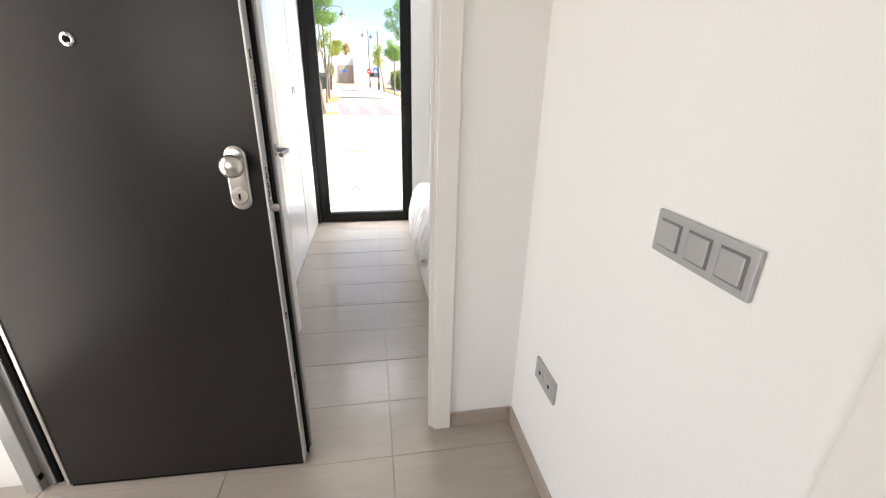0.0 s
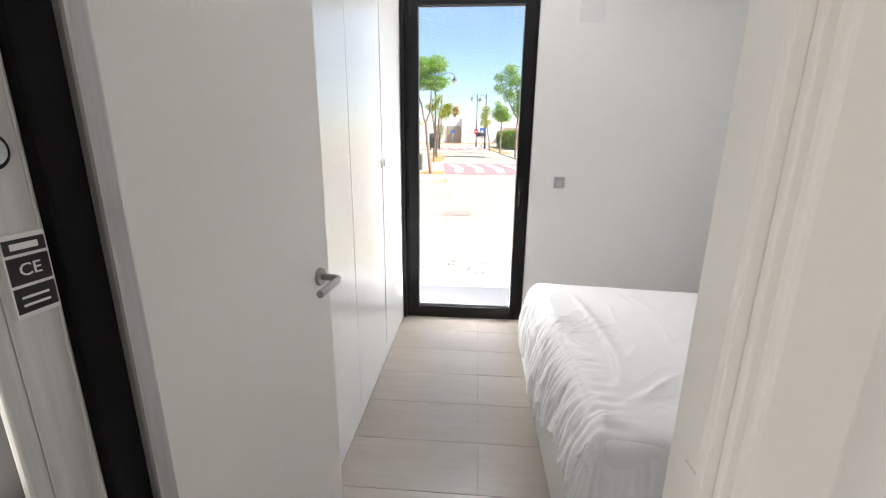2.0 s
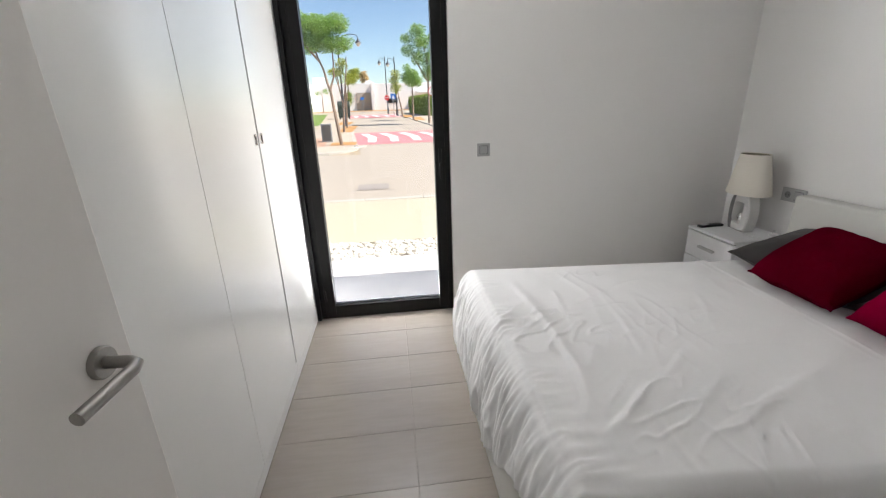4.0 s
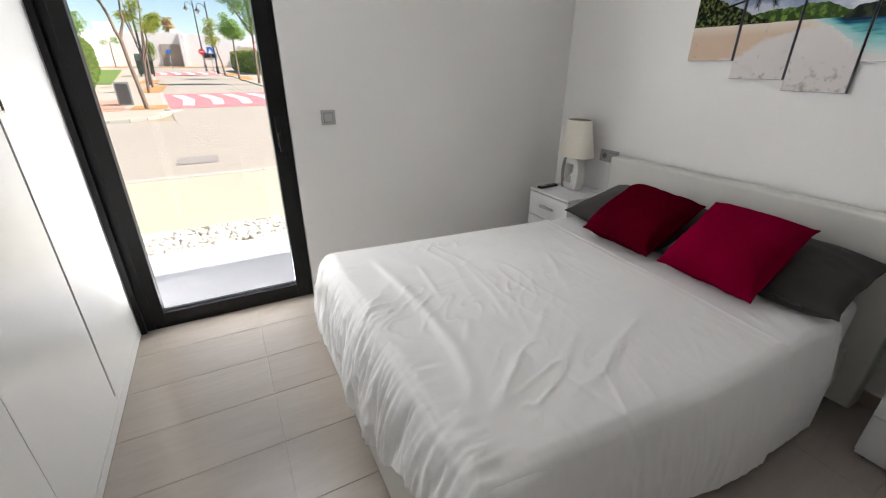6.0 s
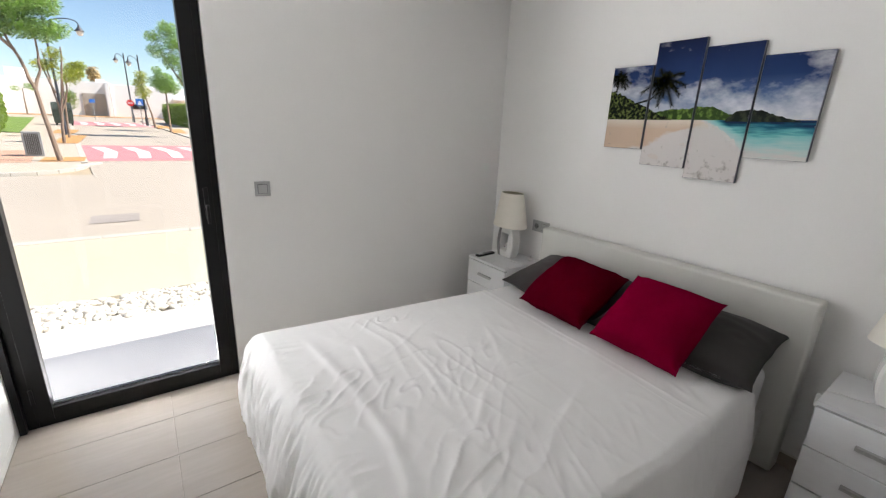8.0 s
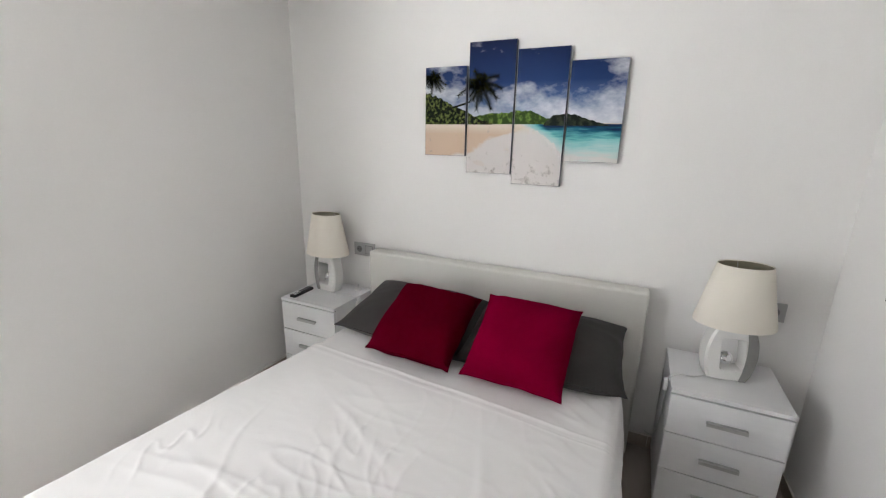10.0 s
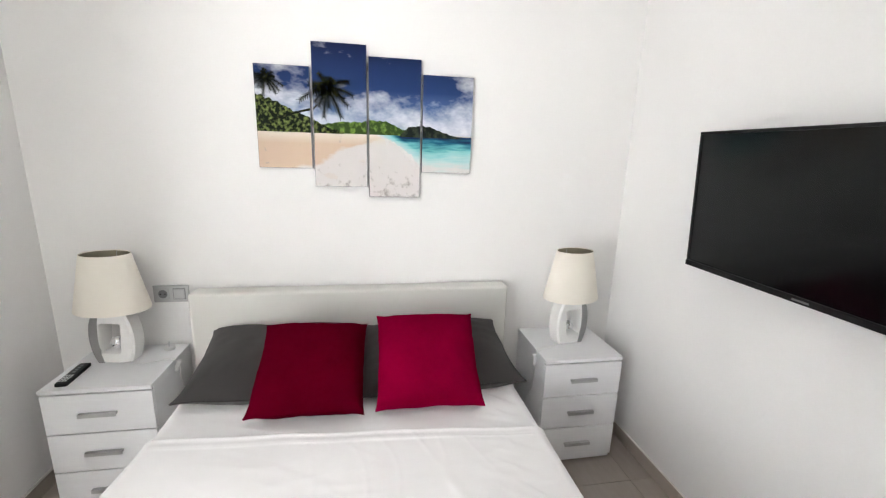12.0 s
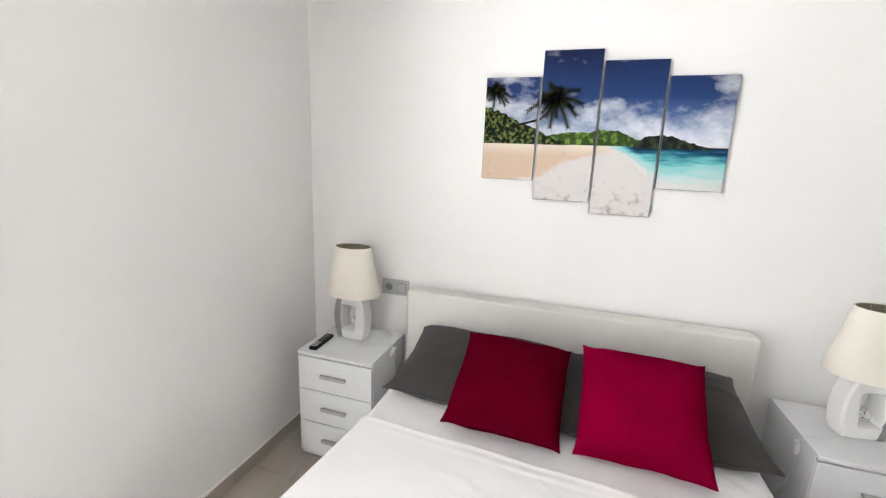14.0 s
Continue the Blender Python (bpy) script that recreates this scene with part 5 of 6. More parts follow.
structure("pavement_east", sheet(lambda y: kr(y) + 0.16, lambda y: kr(y) + 2.6, [18.6, 20, 24, 28, 32, 36, 40, 44, 48], 0.045, 0.1), M_PAVE2, "pale paved pavement beside the road", "pavement")
structure("lawn", sheet(lambda y: kl(y) - 14, lambda y: kl(y) - 1.9, [31.5, 36, 42, 47.5], 0.056), M_LAWN, "short green lawn beyond the pavement", "lawn")
structure("verge", sheet(const(-16.0), const(16.0), [53.2, 55.4], 0.03), M_EARTH, "strip of orange earth along the wall", "ground")

# kerbs: single stones along both road edges
kerb_w = thing("kerb_west", "row of pale concrete kerb stones with rounded corner", "kerb", kind="structure")
kerb_e = thing("kerb_east", "row of pale concrete kerb stones", "kerb", kind="structure")
stone = part("kerb_stone", box(-0.08, 0.08, -0.49, 0.49, -0.10, 0.05, bevel=0.015), M_KERB, kerb_w)
path_w = [(-7.2 + 1.0 * k, 18.22) for k in range(6)] + [(kl(y) - 0.08, y) for y in [19.9 + k for k in range(28)]]
path_e = [(kr(18.6 + k) + 0.08, 18.6 + k) for k in range(29)]
for ob_k, pts in ((kerb_w, path_w), (kerb_e, path_e)):
    for k, (x, y) in enumerate(pts):
        a = pts[max(0, k - 1)]
        b = pts[min(len(pts) - 1, k + 1)]
        ang = math.degrees(math.atan2(b[1] - a[1], b[0] - a[0])) - 90
        if k == 0 and ob_k is kerb_w:
            o = stone
        else:
            o = new("kerb_stone", stone.data)
            o.parent = ob_k
        o.matrix_local = pose(x, y, ground_z(y), 1.7 if abs(ang) < 45 and y > 12 else 0, 0, ang)
short = box(-0.08, 0.08, -0.215, 0.215, -0.10, 0.05, bevel=0.015)
short_ob = part("kerb_stone", short, M_KERB, kerb_w)
for k in range(6):
    a = radians(-90 + 15 * k + 7.5)
    o = short_ob if k == 0 else new("kerb_stone", short_ob.data)
    o.parent = kerb_w
    o.matrix_local = pose(-1.78 + 1.60 * math.cos(a), 19.82 + 1.60 * math.sin(a), ground_z(19.2), 0, 0, math.degrees(a))
front_kerb = thing("kerb_front", "row of pale concrete kerb stones before the house", "kerb", kind="structure")
for k in range(18):
    o = new("kerb_stone", stone.data)
    o.parent = front_kerb
    o.matrix_local = pose(-8.0 + k, 12.06, -0.12, 0, 0, 90)

# raised crossings painted red and white
def crossing(name, y0, y1, n, label):
    base = structure(name, sheet(kl, kr, [y0 - 0.7, y0, y1, y1 + 0.7], 0.006), M_REDPAINT, label, "crossing")
    for k in range(n):
        f0 = (k + 0.30) / n
        f1 = (k + 0.72) / n
        bm = bmesh.new()
        q = []
        for f, y in ((f0, y1), (f1, y1), (f1 + 0.06, (y0 + y1) / 2), (f1 + 0.02, y0), (f0 + 0.03, y0), (f0 + 0.06, (y0 + y1) / 2)):
            xx = kl(y) + (kr(y) - kl(y)) * min(f, 1.0)
            q.append(bm.verts.new((xx, y, ground_z(y) + 0.012)))
        bm.faces.new(q)
        part("white_stripe", bm, M_WHITEPAINT, base)
    return base


crossing("crossing_near", 21.6, 25.3, 5, "raised crossing painted red with white stripes")
crossing("crossing_far", 40.5, 44.0, 5, "far raised crossing painted red with white stripes")
structure("manhole_cover", sheet(const(0.30), const(0.92), [13.0, 13.55], 0.008), M_MANHOLE, "dull grey square manhole cover in the road", "manhole cover")

structure("gravel_bed", box(-3.5, 6.0, 8.982, 9.658, -0.139, -0.118), M_PEBBLE, "pale gravel under the white pebbles", "ground")
# pebbles
rnd = random.Random(5)
me = bpy.data.meshes.new("pebbles")
vs, fs = [], []
ico = bmesh.new()
bmesh.ops.create_icosphere(ico, subdivisions=1, radius=1.0)
ico.verts.ensure_lookup_table()
base_v = [v.co.copy() for v in ico.verts]
base_f = [[v.index for v in f.verts] for f in ico.faces]
ico.free()
for k in range(2200):
    x, y = rnd.uniform(-0.9, 2.6), rnd.uniform(9.0, 9.64)
    s = rnd.uniform(0.018, 0.046)
    q = Euler((rnd.uniform(-0.4, 0.4), rnd.uniform(-0.4, 0.4), rnd.uniform(0, 6.3))).to_matrix()
    sc = Vector((s * rnd.uniform(0.9, 1.5), s * rnd.uniform(0.8, 1.1), s * rnd.uniform(0.5, 0.8)))
    o = len(vs)
    zc = -0.128 + rnd.uniform(0.0, 0.05)
    for c in base_v:
        p = q @ Vector((c.x * sc.x, c.y * sc.y, c.z * sc.z)) * (1 + 0.12 * noise.noise(c * 1.3 + Vector((k, 0, 0))))
        vs.append((x + p.x, y + p.y, zc + p.z))
    fs += [[i + o for i in f] for f in base_f]
me.from_pydata(vs, [], fs)
me.materials.append(M_PEBBLE)
me.polygons.foreach_set("use_smooth", [True] * len(me.polygons))
tagged(new("pebbles", me), "bed of white pebbles between terrace and pavement", "pebbles", kind="stuff")


# plants
def leaves(blobs, count, size, seed, droop=0.3, narrow=0.35):
    """Many small leaves scattered in clumps (x, y, z, rx, rz)."""
    r = random.Random(seed)
    v, f = [], []
    tot = sum(b[3] * b[3] * b[4] for b in blobs)
    for bx, by, bz, rx, rz in blobs:
        for _ in range(int(count * rx * rx * rz / tot)):
            d = Vector((r.gauss(0, 1), r.gauss(0, 1), r.gauss(0, 1)))
            d = d.normalized() * (r.random() ** 0.45)
            c = Vector((bx + d.x * rx, by + d.y * rx, bz + d.z * rz))
            a = r.uniform(0, 6.283)
            L = size * r.uniform(0.6, 1.4)
            u = Vector((math.cos(a), math.sin(a), r.uniform(-0.7, 0.5) - droop)).normalized()
            w = u.cross(Vector((r.uniform(-1, 1), r.uniform(-1, 1), r.uniform(-1, 1)))).normalized() * L * narrow
            o = len(v)
            v += [tuple(c), tuple(c + u * L * 0.5 + w * 0.5), tuple(c + u * L), tuple(c + u * L * 0.5 - w * 0.5)]
            f.append((o, o + 1, o + 2, o + 3))
    m = bpy.data.meshes.new("crown")
    m.from_pydata(v, [], f)
    return m


def tree(at, label, limbs, blobs, count, size, seed, leaf, trunk_r, group="street trees", name="tree"):
    """limbs: lists of points from the base up, with radii falling along them."""
    ob = thing(name, label, "tree", at, group=group)
    bm = bmesh.new()
    for i, pts in enumerate(limbs):
        r0 = trunk_r if i == 0 else trunk_r * 0.62
        smooth_pts, rs = [], []
        n = 12
        for k in range(n + 1):
            t = k / n * (len(pts) - 1)
            j = min(int(t), len(pts) - 2)
            p = Vector(pts[j]).lerp(Vector(pts[j + 1]), t - j)
            p += Vector((noise.noise(p * 3), noise.noise(p * 3 + Vector((9, 0, 0))), 0)) * 0.04 * min(1, k / 3)
            smooth_pts.append(p)
            rs.append(r0 * (1 - 0.68 * k / n) + 0.006)
        add_tube(bm, smooth_pts, rs, 8)
    part("trunk", bm, M_BARK, ob, "", True)
    m = leaves(blobs, count, size, seed)
    m.materials.append(leaf)
    cr = new("crown", m)
    cr.parent = ob
    return ob


tree((-0.75, 20.70, ground_z(20.7)), "leaning street tree with feathery green crown",
     [[(0, 0, 0), (-0.10, 0, 0.9), (-0.20, 0, 1.9), (-0.35, 0, 2.6), (-0.55, 0, 3.15)], [(-0.20, 0, 1.9), (-0.02, 0.1, 2.4), (0.0, 0.1, 3.2)], [(-0.42, 0, 2.8), (-0.8, -0.2, 3.3), (-1.1, -0.2, 3.6)]],
     [(-0.75, 0, 3.35, 0.40, 0.30), (-1.15, 0, 3.55, 0.40, 0.35), (-0.25, 0.1, 3.45, 0.42, 0.36), (0.15, 0.1, 3.35, 0.38, 0.30), (0.45, 0.2, 3.45, 0.3, 0.25), (-0.45, 0, 3.9, 0.6, 0.4), (0.2, 0.1, 4.0, 0.45, 0.35), (-1.1, 0, 4.1, 0.45, 0.35)], 17000, 0.075, 1, M_LEAF, 0.058)
tree((-1.20, 26.35, ground_z(26.35)), "bare-stemmed young street tree with several stems",
     [[(0, 0, 0), (0.05, 0, 0.7), (0.12, 0, 1.3), (0.30, 0, 2.3), (0.45, 0, 3.4)], [(0.08, 0, 1.0), (0.0, 0.1, 1.9), (-0.10, 0.1, 3.2)], [(0.10, 0, 1.1), (0.40, 0, 1.9), (0.42, 0, 2.5)], [(0.05, 0, 1.8), (-0.15, 0, 2.6), (-0.2, 0, 3.0)]],
     [(-0.10, 0, 2.75, 0.40, 0.22), (0.55, 0, 2.35, 0.28, 0.2), (0.2, 0, 3.1, 0.3, 0.3), (0.75, 0.1, 2.55, 0.25, 0.2)], 1700, 0.085, 2, M_LEAF2, 0.05)
tree((-1.29, 29.10, ground_z(29.1)), "thin young street tree on the earth strip",
     [[(0, 0, 0), (0.05, 0, 1.0), (0.12, 0, 1.9), (0.2, 0, 2.8)]], [(0.2, 0, 2.5, 0.35, 0.4)], 300, 0.09, 3, M_LEAF2, 0.04)
tree((2.71, 34.95, ground_z(34.95)), "street tree with drooping dark green crown",
     [[(0, 0, 0), (0.0, 0, 1.2), (0.02, 0, 2.2), (0.05, 0, 3.0)]],
     [(-0.05, 0, 2.55, 0.50, 0.42), (0.0, 0, 2.95, 0.50, 0.36), (0.35, 0, 2.5, 0.40, 0.40), (-0.4, 0, 2.75, 0.35, 0.35), (-0.3, 0, 3.35, 0.3, 0.25)], 5200, 0.10, 4, M_LEAF, 0.06)
tree((3.38, 30.40, ground_z(30.4)), "taller street tree with loose feathery crown",
     [[(0, 0, 0), (0.0, 0, 1.2), (0.03, 0, 2.3), (0.0, 0, 3.4), (-0.2, 0, 4.3)], [(0.02, 0, 2.3), (-0.5, 0, 3.2), (-0.9, 0, 3.9)], [(0.0, 0, 2.8), (0.4, 0, 3.8)]],
     [(0.1, 0, 2.9, 0.50, 0.5), (-0.45, 0, 3.6, 0.5, 0.42), (-1.05, 0, 4.0, 0.42, 0.34), (-0.3, 0, 4.4, 0.55, 0.45), (0.4, 0, 3.7, 0.55, 0.5), (-1.1, 0, 4.6, 0.4, 0.3), (-0.5, 0, 5.0, 0.5, 0.35), (0.5, 0, 4.6, 0.5, 0.4)], 10500, 0.095, 5, M_LEAF, 0.07)
tree((2.10, 38.90, ground_z(38.9)), "leaning street tree with pale green and dry leaves",
     [[(0, 0, 0), (-0.10, 0, 0.9), (-0.30, 0, 1.9), (-0.40, 0, 2.9)]],
     [(-0.40, 0, 2.2, 0.45, 0.45), (-0.35, 0, 3.1, 0.4, 0.4), (-0.55, 0, 2.7, 0.4, 0.3)], 1500, 0.12, 6, M_LEAF2, 0.06)
tree((-8.2, 48.5, ground_z(48.5)), "dense dark green garden tree",
     [[(0, 0, 0), (0.1, 0, 1.5), (0, 0, 3.0)]], [(0.3, 0, 2.8, 1.3, 1.2), (1.0, 0, 3.4, 0.9, 0.9), (-0.6, 0, 3.8, 1.1, 0.9)], 3600, 0.22, 7, M_LEAF, 0.12, "garden trees")
tree((-2.7, 61.0, ground_z(61)), "yellow-green tree behind the white wall with dry fronds",
     [[(0, 0, 0), (0, 0, 2.5), (0, 0, 3.8)]], [(-0.4, 0, 4.0, 0.8, 0.8), (0.1, 0, 4.5, 0.6, 0.5)], 1500, 0.22, 8, M_LEAF2, 0.10, "garden trees")
tree((-1.7, 61.5, ground_z(61)), "palm with hanging dry brown fronds behind the wall",
     [[(0, 0, 0), (0, 0, 2.5), (0, 0, 3.6)]], [(0.0, 0, 3.8, 0.42, 0.8)], 700, 0.3, 18, M_DRY, 0.12, "garden trees", "palm_tree")
tree((-3.3, 53.9, ground_z(54)), "round green shrub before the white wall",
     [[(0, 0, 0), (0, 0, 0.6), (0.05, 0, 1.2)]], [(0, 0, 1.3, 0.65, 0.7), (0.1, 0, 1.8, 0.5, 0.4)], 900, 0.18, 9, M_HEDGE, 0.06, "garden trees", "shrub")
tree((-6.0, 53.8, ground_z(54)), "slender sapling before the white wall",
     [[(0, 0, 0), (0, 0, 1.2), (0.05, 0, 2.0)]], [(0.5, 0, 2.2, 0.45, 0.3), (-0.4, 0, 2.0, 0.35, 0.25)], 240, 0.16, 10, M_LEAF, 0.05, "garden trees", "sapling")


def hedge(x0, y0, x1, y1, w, h, seed, label):
    ob = thing("hedge", label, "hedge", ((x0 + x1) / 2, (y0 + y1) / 2, ground_z((y0 + y1) / 2)), group="garden hedges")
    d = Vector((x1 - x0, y1 - y0, 0))
    L = d.length
    a = math.degrees(math.atan2(d.y, d.x))
    core = part("branches", box(-L / 2, L / 2, -w / 2 + 0.08, w / 2 - 0.08, -0.25, h - 0.08, bevel=0.05), M_HEDGE, ob)
    core.matrix_local = pose(0, 0, 0, 0, 0, a)
    r = random.Random(seed)
    v, f = [], []
    for _ in range(4200):
        s = r.random()
        p = Vector((r.uniform(-L / 2, L / 2), r.uniform(-w / 2, w / 2), r.uniform(0, h)))
        k = r.choice("ntse")
        if k == "t":
            p.z = h + r.gauss(0, 0.03)
        elif k == "n":
            p.y = -w / 2 + r.gauss(0, 0.04)
        elif k == "s":
            p.y = w / 2 + r.gauss(0, 0.04)
        else:
            p.x = (-L / 2 if r.random() < 0.5 else L / 2) + r.gauss(0, 0.04)
        u = Vector((r.uniform(-1, 1), r.uniform(-1, 1), r.uniform(-0.3, 1))).normalized() * 0.11
        q = u.cross(Vector((r.uniform(-1, 1), r.uniform(-1, 1), r.uniform(-1, 1)))).normalized() * 0.045
        o = len(v)
        v += [tuple(p - u * 0.5), tuple(p + q), tuple(p + u * 0.5), tuple(p - q)]
        f.append((o, o + 1, o + 2, o + 3))
    m = bpy.data.meshes.new("foliage")
    m.from_pydata(v, [], f)
    m.materials.append(M_HEDGE)
    o = new("foliage", m)
    o.parent = ob
    o.matrix_local = pose(0, 0, 0, 0, 0, a)
    return ob


hedge(-3.75, 28.9, -6.2, 45.0, 0.9, 1.80, 1, "tall clipped green hedge along the garden")
hedge(4.70, 39.2, 3.45, 45.6, 1.1, 1.50, 2, "clipped green hedge beside the pavement")

# earth patches round the street trees
for x0, x1, y0, y1 in ((-1.18, -0.24, 20.5, 21.6), (-1.55, -0.80, 26.2, 30.5), (-2.2, -1.35, 31.5, 34.5), (2.75, 3.4, 33.5, 37.5), (2.2, 2.9, 37.8, 41.5)):
    structure("planting_strip", sheet(const(x0), const(x1), [y0, (y0 + y1) / 2, y1], 0.053), M_EARTH, "orange earth planting strip in the pavement", "planting strip")


# street furniture
def street_lamp(x, y, h, arm, label):
    ob = thing("street_lamp", label, "street lamp", (x, y, ground_z(y)), group="street lamps")
    part("pole", lathe([(0.09, 0.0), (0.09, 0.5), (0.055, 0.6), (0.045, h * 0.6), (0.035, h)], 14), M_LAMPPOST, ob, "", True)
    n = 10
    part("arm", tube([(arm * 0.5 * (1 - math.cos(math.pi * k / n)), 0, h - 0.55 + 0.45 * math.sin(math.pi * k / n * 0.8)) for k in range(n + 1)], 0.02, 8), M_LAMPPOST, ob, "curved arm", True)
    zl = h - 0.55 + 0.45 * math.sin(math.pi * 0.8)
    hd = part("lantern_hood", lathe([(0.03, 0.0), (0.05, -0.10), (0.08, -0.14), (0.17, -0.24), (0.18, -0.27), (0.0, -0.27)], 20, "z", (arm, 0, zl)), M_LAMPPOST, ob, "dark lantern hood", True)
    part("lantern_glass", lathe([(0.13, -0.27), (0.12, -0.36), (0.06, -0.44), (0.0, -0.45)], 20, "z", (arm, 0, zl)), M_OPAL, ob, "pale lantern glass", True)
    return ob


street_lamp(-1.55, 30.9, 5.0, 1.15, "dark street lamp with lantern on a curved arm")
street_lamp(1.00, 45.95, 4.9, -0.50, "dark street lamp with lantern on a curved arm")
street_lamp(1.74, 41.10, 4.5, -0.52, "dark street lamp with lantern on a curved arm")


def road_sign(x, y, h, kind, label):
    ob = thing("road_sign", label, "road sign", (x, y, ground_z(y)))
    part("post", tube([(0, 0, -0.02), (0, 0, h)], 0.03, 10), M_GALV, ob)
    if kind == "no_entry":
        p = part("disc", lathe([(0.23, 0.0), (0.23, -0.02), (0.0, -0.02)], 32, "y", (0, -0.03, h - 0.25)), M_SIGNRED, ob, "round red face")
        part("bar", box(-0.15, 0.15, -0.056, -0.052, h - 0.285, h - 0.215), M_PRINT, p, "white bar")
    elif kind == "limit":
        p = part("disc", lathe([(0.23, 0.0), (0.23, -0.02), (0.0, -0.02)], 32, "y", (0, -0.03, h - 0.25)), M_SIGNRED, ob, "round red rim")
        part("field", lathe([(0.20, 0.0), (0.20, -0.004), (0.0, -0.004)], 32, "y", (0, -0.051, h - 0.25)), M_PRINT, p, "white field")
        lettering("30", 0.24, M_LABEL, p, Matrix.Translation((0, -0.058, h - 0.25)) @ Matrix.Rotation(radians(90), 4, "X"))
    elif kind == "crossing":
        p = part("panel", box(-0.21, 0.21, -0.05, -0.03, h - 0.45, h, bevel=0.008), M_SIGNBLUE, ob, "square blue panel")
        bm = bmesh.new()
        vs = [bm.verts.new(c) for c in ((-0.15, -0.053, h - 0.40), (0.15, -0.053, h - 0.40), (0.0, -0.053, h - 0.12))]
        bm.faces.new(vs)
        part("triangle", bm, M_PRINT, p, "white triangle")
    else:
        part("panel", box(-0.18, 0.18, -0.05, -0.03, h - 0.26, h, bevel=0.008), M_SIGNBLUE, ob, "small blue panel")
    return ob


road_sign(0.96, 45.6, 1.66, "no_entry", "round red no-entry sign on a grey post")
road_sign(1.50, 42.25, 1.75, "crossing", "blue square crossing sign on a grey post")
road_sign(-1.48, 49.40, 1.50, "blue", "small blue sign on a thin post")
road_sign(3.30, 27.2, 2.05, "limit", "round red-rimmed speed limit sign on a post")

bn = thing("litter_bin", "grey street litter bin with dark slatted front", "litter bin", (-1.42, 22.0, ground_z(22) + 0.05), rz=6)
part("shell", box(-0.20, 0.20, -0.13, 0.13, 0.0, 0.68, bevel=0.012), M_GALV, bn)
for k in range(8):
    part("slat", box(-0.155 + k * 0.039, -0.125 + k * 0.039, -0.142, -0.128, 0.04, 0.63), M_BINDARK, bn)
ct = thing("waste_container", "dark wheeled waste container with rounded lid", "waste container", (-2.30, 38.6, ground_z(38.6) + 0.05), rz=4)
part("body", box(-0.42, 0.42, -0.40, 0.40, 0.10, 0.95, bevel=0.04), M_CONT, ct)
part("lid", lathe([(0.0, -0.44), (0.42, -0.44), (0.42, 0.44), (0.0, 0.44)], 20, "x", (0, 0, 0.85)), M_CONT, ct, "rounded dark lid")
for x in (-0.34, 0.34):
    for y in (-0.3, 0.3):
        part("wheel", lathe([(0.0, -0.03), (0.08, -0.03), (0.08, 0.03), (0.0, 0.03)], 14, "x", (x, y, 0.06)), M_GASKET, ct)

# white houses across the end of the road
hs = thing("house", "low white rendered house with flat roof and garden wall", "house", (0, 0, ground_z(56)))
part("wall", box(-8.3, -0.75, 56.0, 62.0, -0.3, 2.95, bevel=0.02), M_RENDER, hs)
part("parapet_block", box(-7.4, -6.2, 57.5, 59.0, 2.95, 3.75, bevel=0.02), M_RENDER, hs)
part("chimney", box(-1.5, -0.8, 58.5, 59.2, 2.95, 3.35, bevel=0.02), M_RENDER, hs)
gt = part("gate", box(-2.50, -0.85, 55.93, 55.998, 0.02, 1.95, bevel=0.01), M_BEIGE, hs, "beige gate in the wall")
for k in range(3):
    part("gate_panel", box(-2.40, -0.95, 55.915, 55.93, 0.12 + k * 0.6, 0.66 + k * 0.6, bevel=0.006), M_BEIGE, gt)
hs2 = thing("house", "long white rendered house with flat roof and small windows", "house", (0, 0, ground_z(55)))
part("wall", box(-0.40, 9.5, 55.2, 61.0, -0.3, 2.85, bevel=0.02), M_RENDER, hs2)
part("stair_wall", box(-0.74, -0.42, 55.0, 57.0, -0.3, 3.0, bevel=0.02), M_RENDER, hs2)
for x in (1.0, 4.6):
    w = part("window", box(x, x + 1.2, 55.17, 55.21, 0.75, 1.30, bevel=0.01), M_HANDLE, hs2)
    part("pane", box(x + 0.08, x + 0.56, 55.155, 55.17, 0.80, 1.25), M_GLASS, w)
    part("pane", box(x + 0.64, x + 1.12, 55.155, 55.17, 0.80, 1.25), M_GLASS, w)
part("terrace_roof", box(4.3, 9.5, 54.2, 55.2, 1.75, 1.95, bevel=0.01), M_RENDER, hs2)
hs3 = thing("house", "white garden house wall beside the hedge", "house", (0, 0, ground_z(52)))
part("wall", box(-14.0, -7.45, 52.0, 58.0, -0.3, 2.9, bevel=0.02), M_RENDER, hs3)

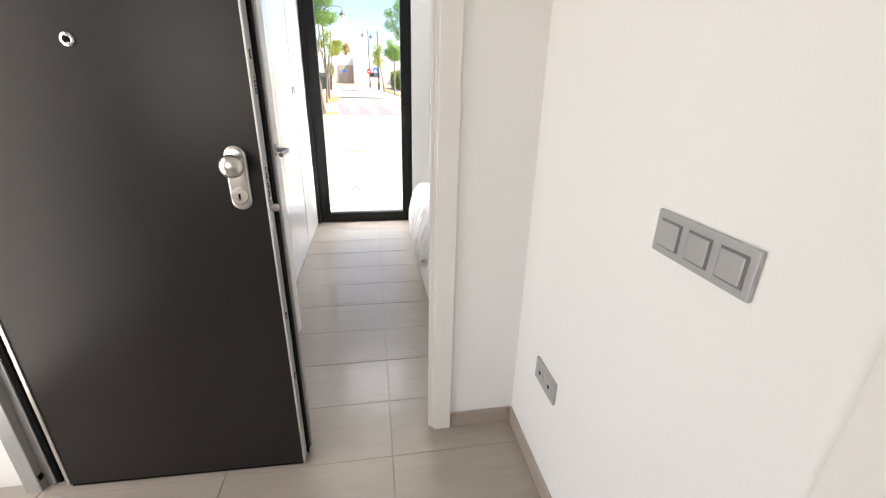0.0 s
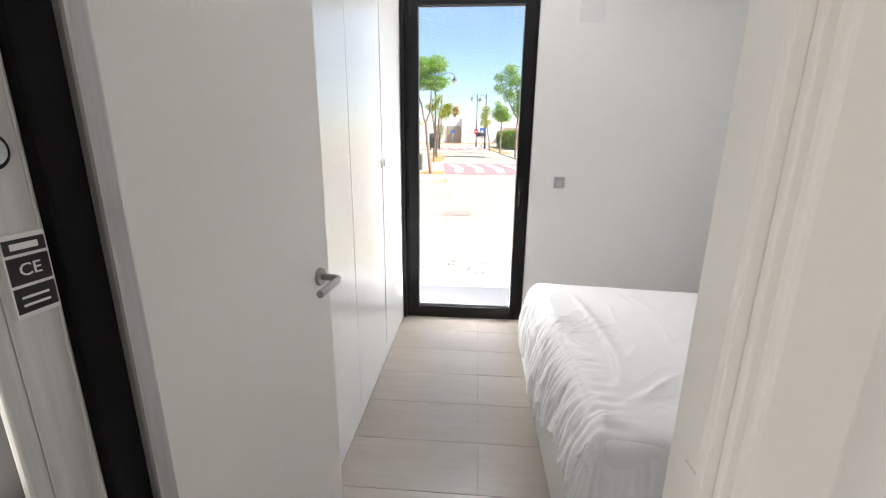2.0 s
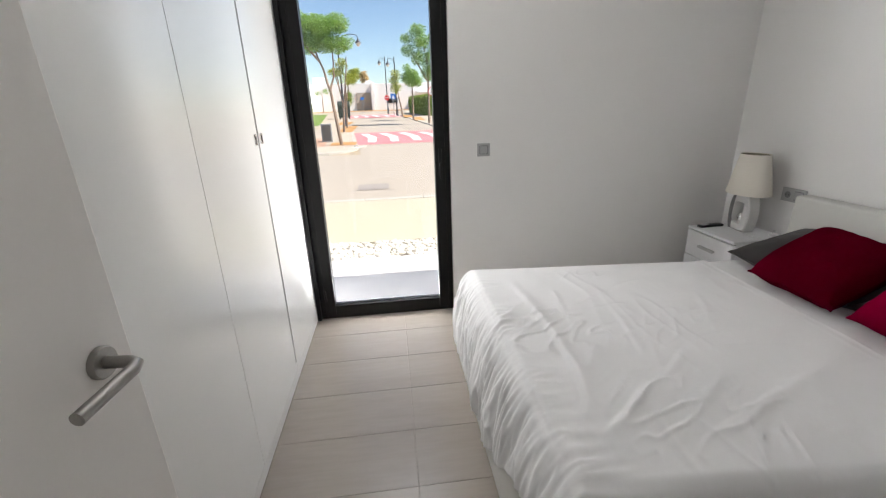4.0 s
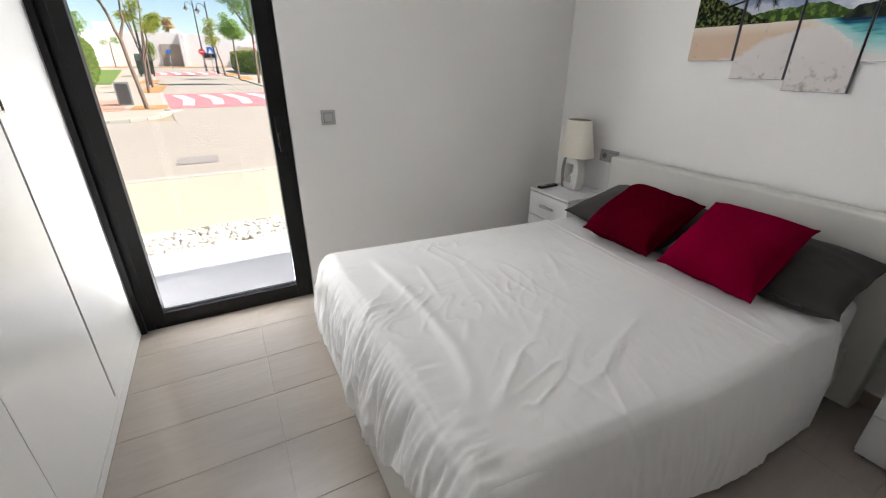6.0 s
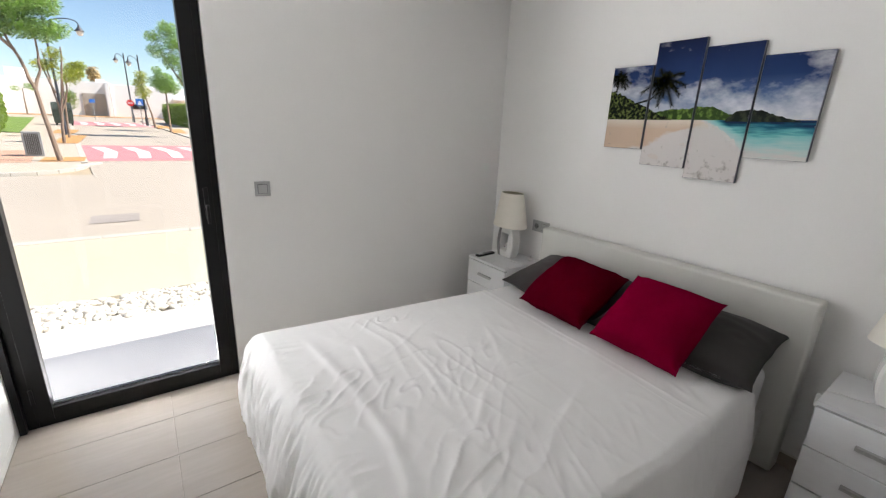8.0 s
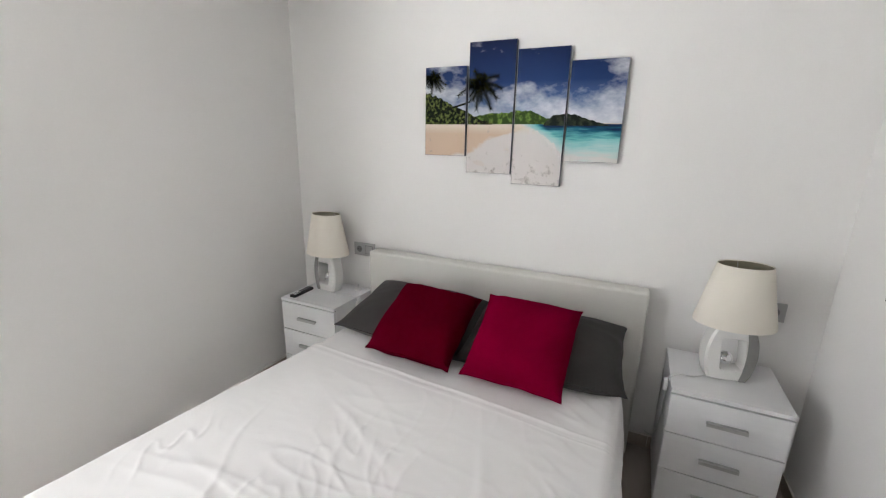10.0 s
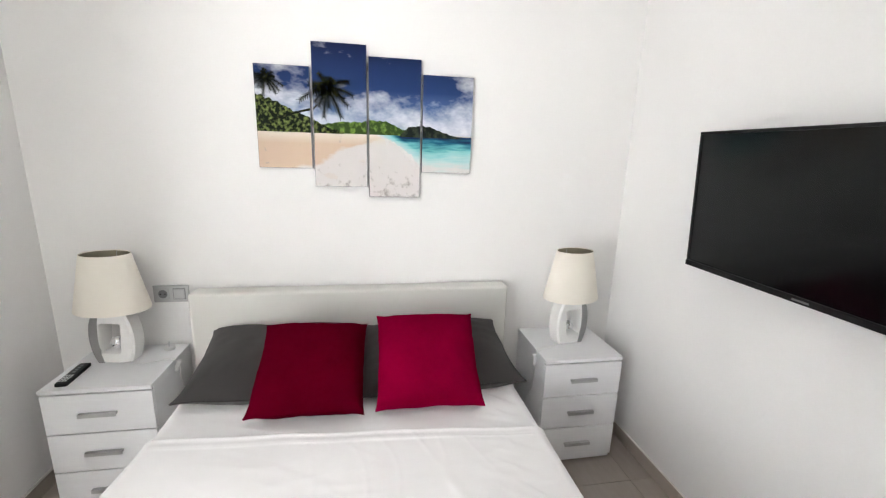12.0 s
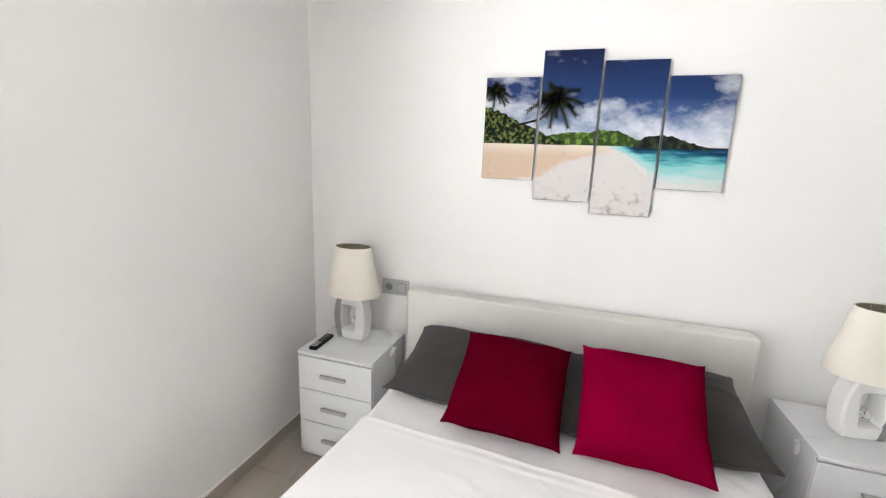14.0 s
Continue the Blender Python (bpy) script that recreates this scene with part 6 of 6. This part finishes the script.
# ---- skirting and floor tiles, piece by piece ----
def skirting(name, x0, y0, x1, y1, label, bead=0.0):
    """A row of skirting tiles; bead is the height of the pale grout left along their top edge."""
    ob = thing(name, label, "baseboard", kind="structure")
    d = Vector((x1 - x0, y1 - y0, 0))
    L = d.length
    n = max(1, round(L / 0.612))
    for k in range(n):
        bm = box(0.0012, L / n - 0.0012, -0.009, 0.0, 0.0, 0.072 - 0.5 * bead, bevel=0.0015, seg=1)
        o = part("skirting_tile", bm, M_SKIRT, ob)
        o.matrix_local = pose(x0 + d.x * k / n, y0 + d.y * k / n, 0, 0, 0, math.degrees(math.atan2(d.y, d.x)))
        if bead and k:
            joint = part("joint", box(-0.0011, 0.0011, -0.0082, 0.0, 0.0, 0.070 - 0.5 * bead), M_BEAD, ob)
            joint.matrix_local = o.matrix_local.copy()
    if bead:
        z = 0.0722 - 0.5 * bead
        cap = part("grout_bead", box(0.0, L, -0.0086, 0.0, z, z + bead, bevel=0.003, seg=2), M_BEAD, ob, "pale grout bead along the top edge")
        cap.matrix_local = pose(x0, y0, 0, 0, 0, math.degrees(math.atan2(d.y, d.x)))
    return ob


skirting("baseboard", WIN1 + 0.01, WALL_N, WALL_E, WALL_N, "beige tile skirting with a pale top edge below the window wall", 0.011)
skirting("baseboard", WALL_E, WALL_N - 0.01, WALL_E, WALL_S + 0.01, "beige tile skirting with a pale top edge behind the bed", 0.009)
skirting("baseboard", WALL_E, WALL_S, D1 + 0.05, WALL_S, "beige tile skirting with a pale top edge below the television", 0.006)
skirting("baseboard", D1 + 0.048, HALL_END, HALL_E - 0.010, HALL_END, "beige tile skirting at the hall's end")
skirting("baseboard", HALL_E, HALL_END, HALL_E, HD1 + 0.074, "beige tile skirting along the hall")

TX, TYY = 0.612, 0.3055
tiles = {}
floor_ob = bpy.data.objects["floor"]
for i in range(-5, 5):
    for j in range(-19, 4):
        x0, x1 = 1.022 + i * TX, 1.022 + (i + 1) * TX
        y0, y1 = 7.078 + j * TYY, 7.078 + (j + 1) * TYY
        x0, x1 = max(x0, -1.6 if y1 < 3.4 else HALL_W - 0.2), min(x1, WALL_E)
        y0, y1 = max(y0, 1.5), min(y1, 7.64)
        if x1 - x0 < 0.01 or y1 - y0 < 0.01:
            continue
        if y0 > WALL_S and x1 < WARD - 0.05:
            continue
        key = (round(x1 - x0, 3), round(y1 - y0, 3))
        if key not in tiles:
            o = part("floor_tile", box(0.0010, key[0] - 0.0010, 0.0010, key[1] - 0.0010, -0.007, 0.0, bevel=0.0008, seg=1), M_TILE, floor_ob)
            tiles[key] = o.data
        else:
            o = new("floor_tile", tiles[key])
            o.parent = floor_ob
        o.matrix_local = pose(x0, y0, 0)
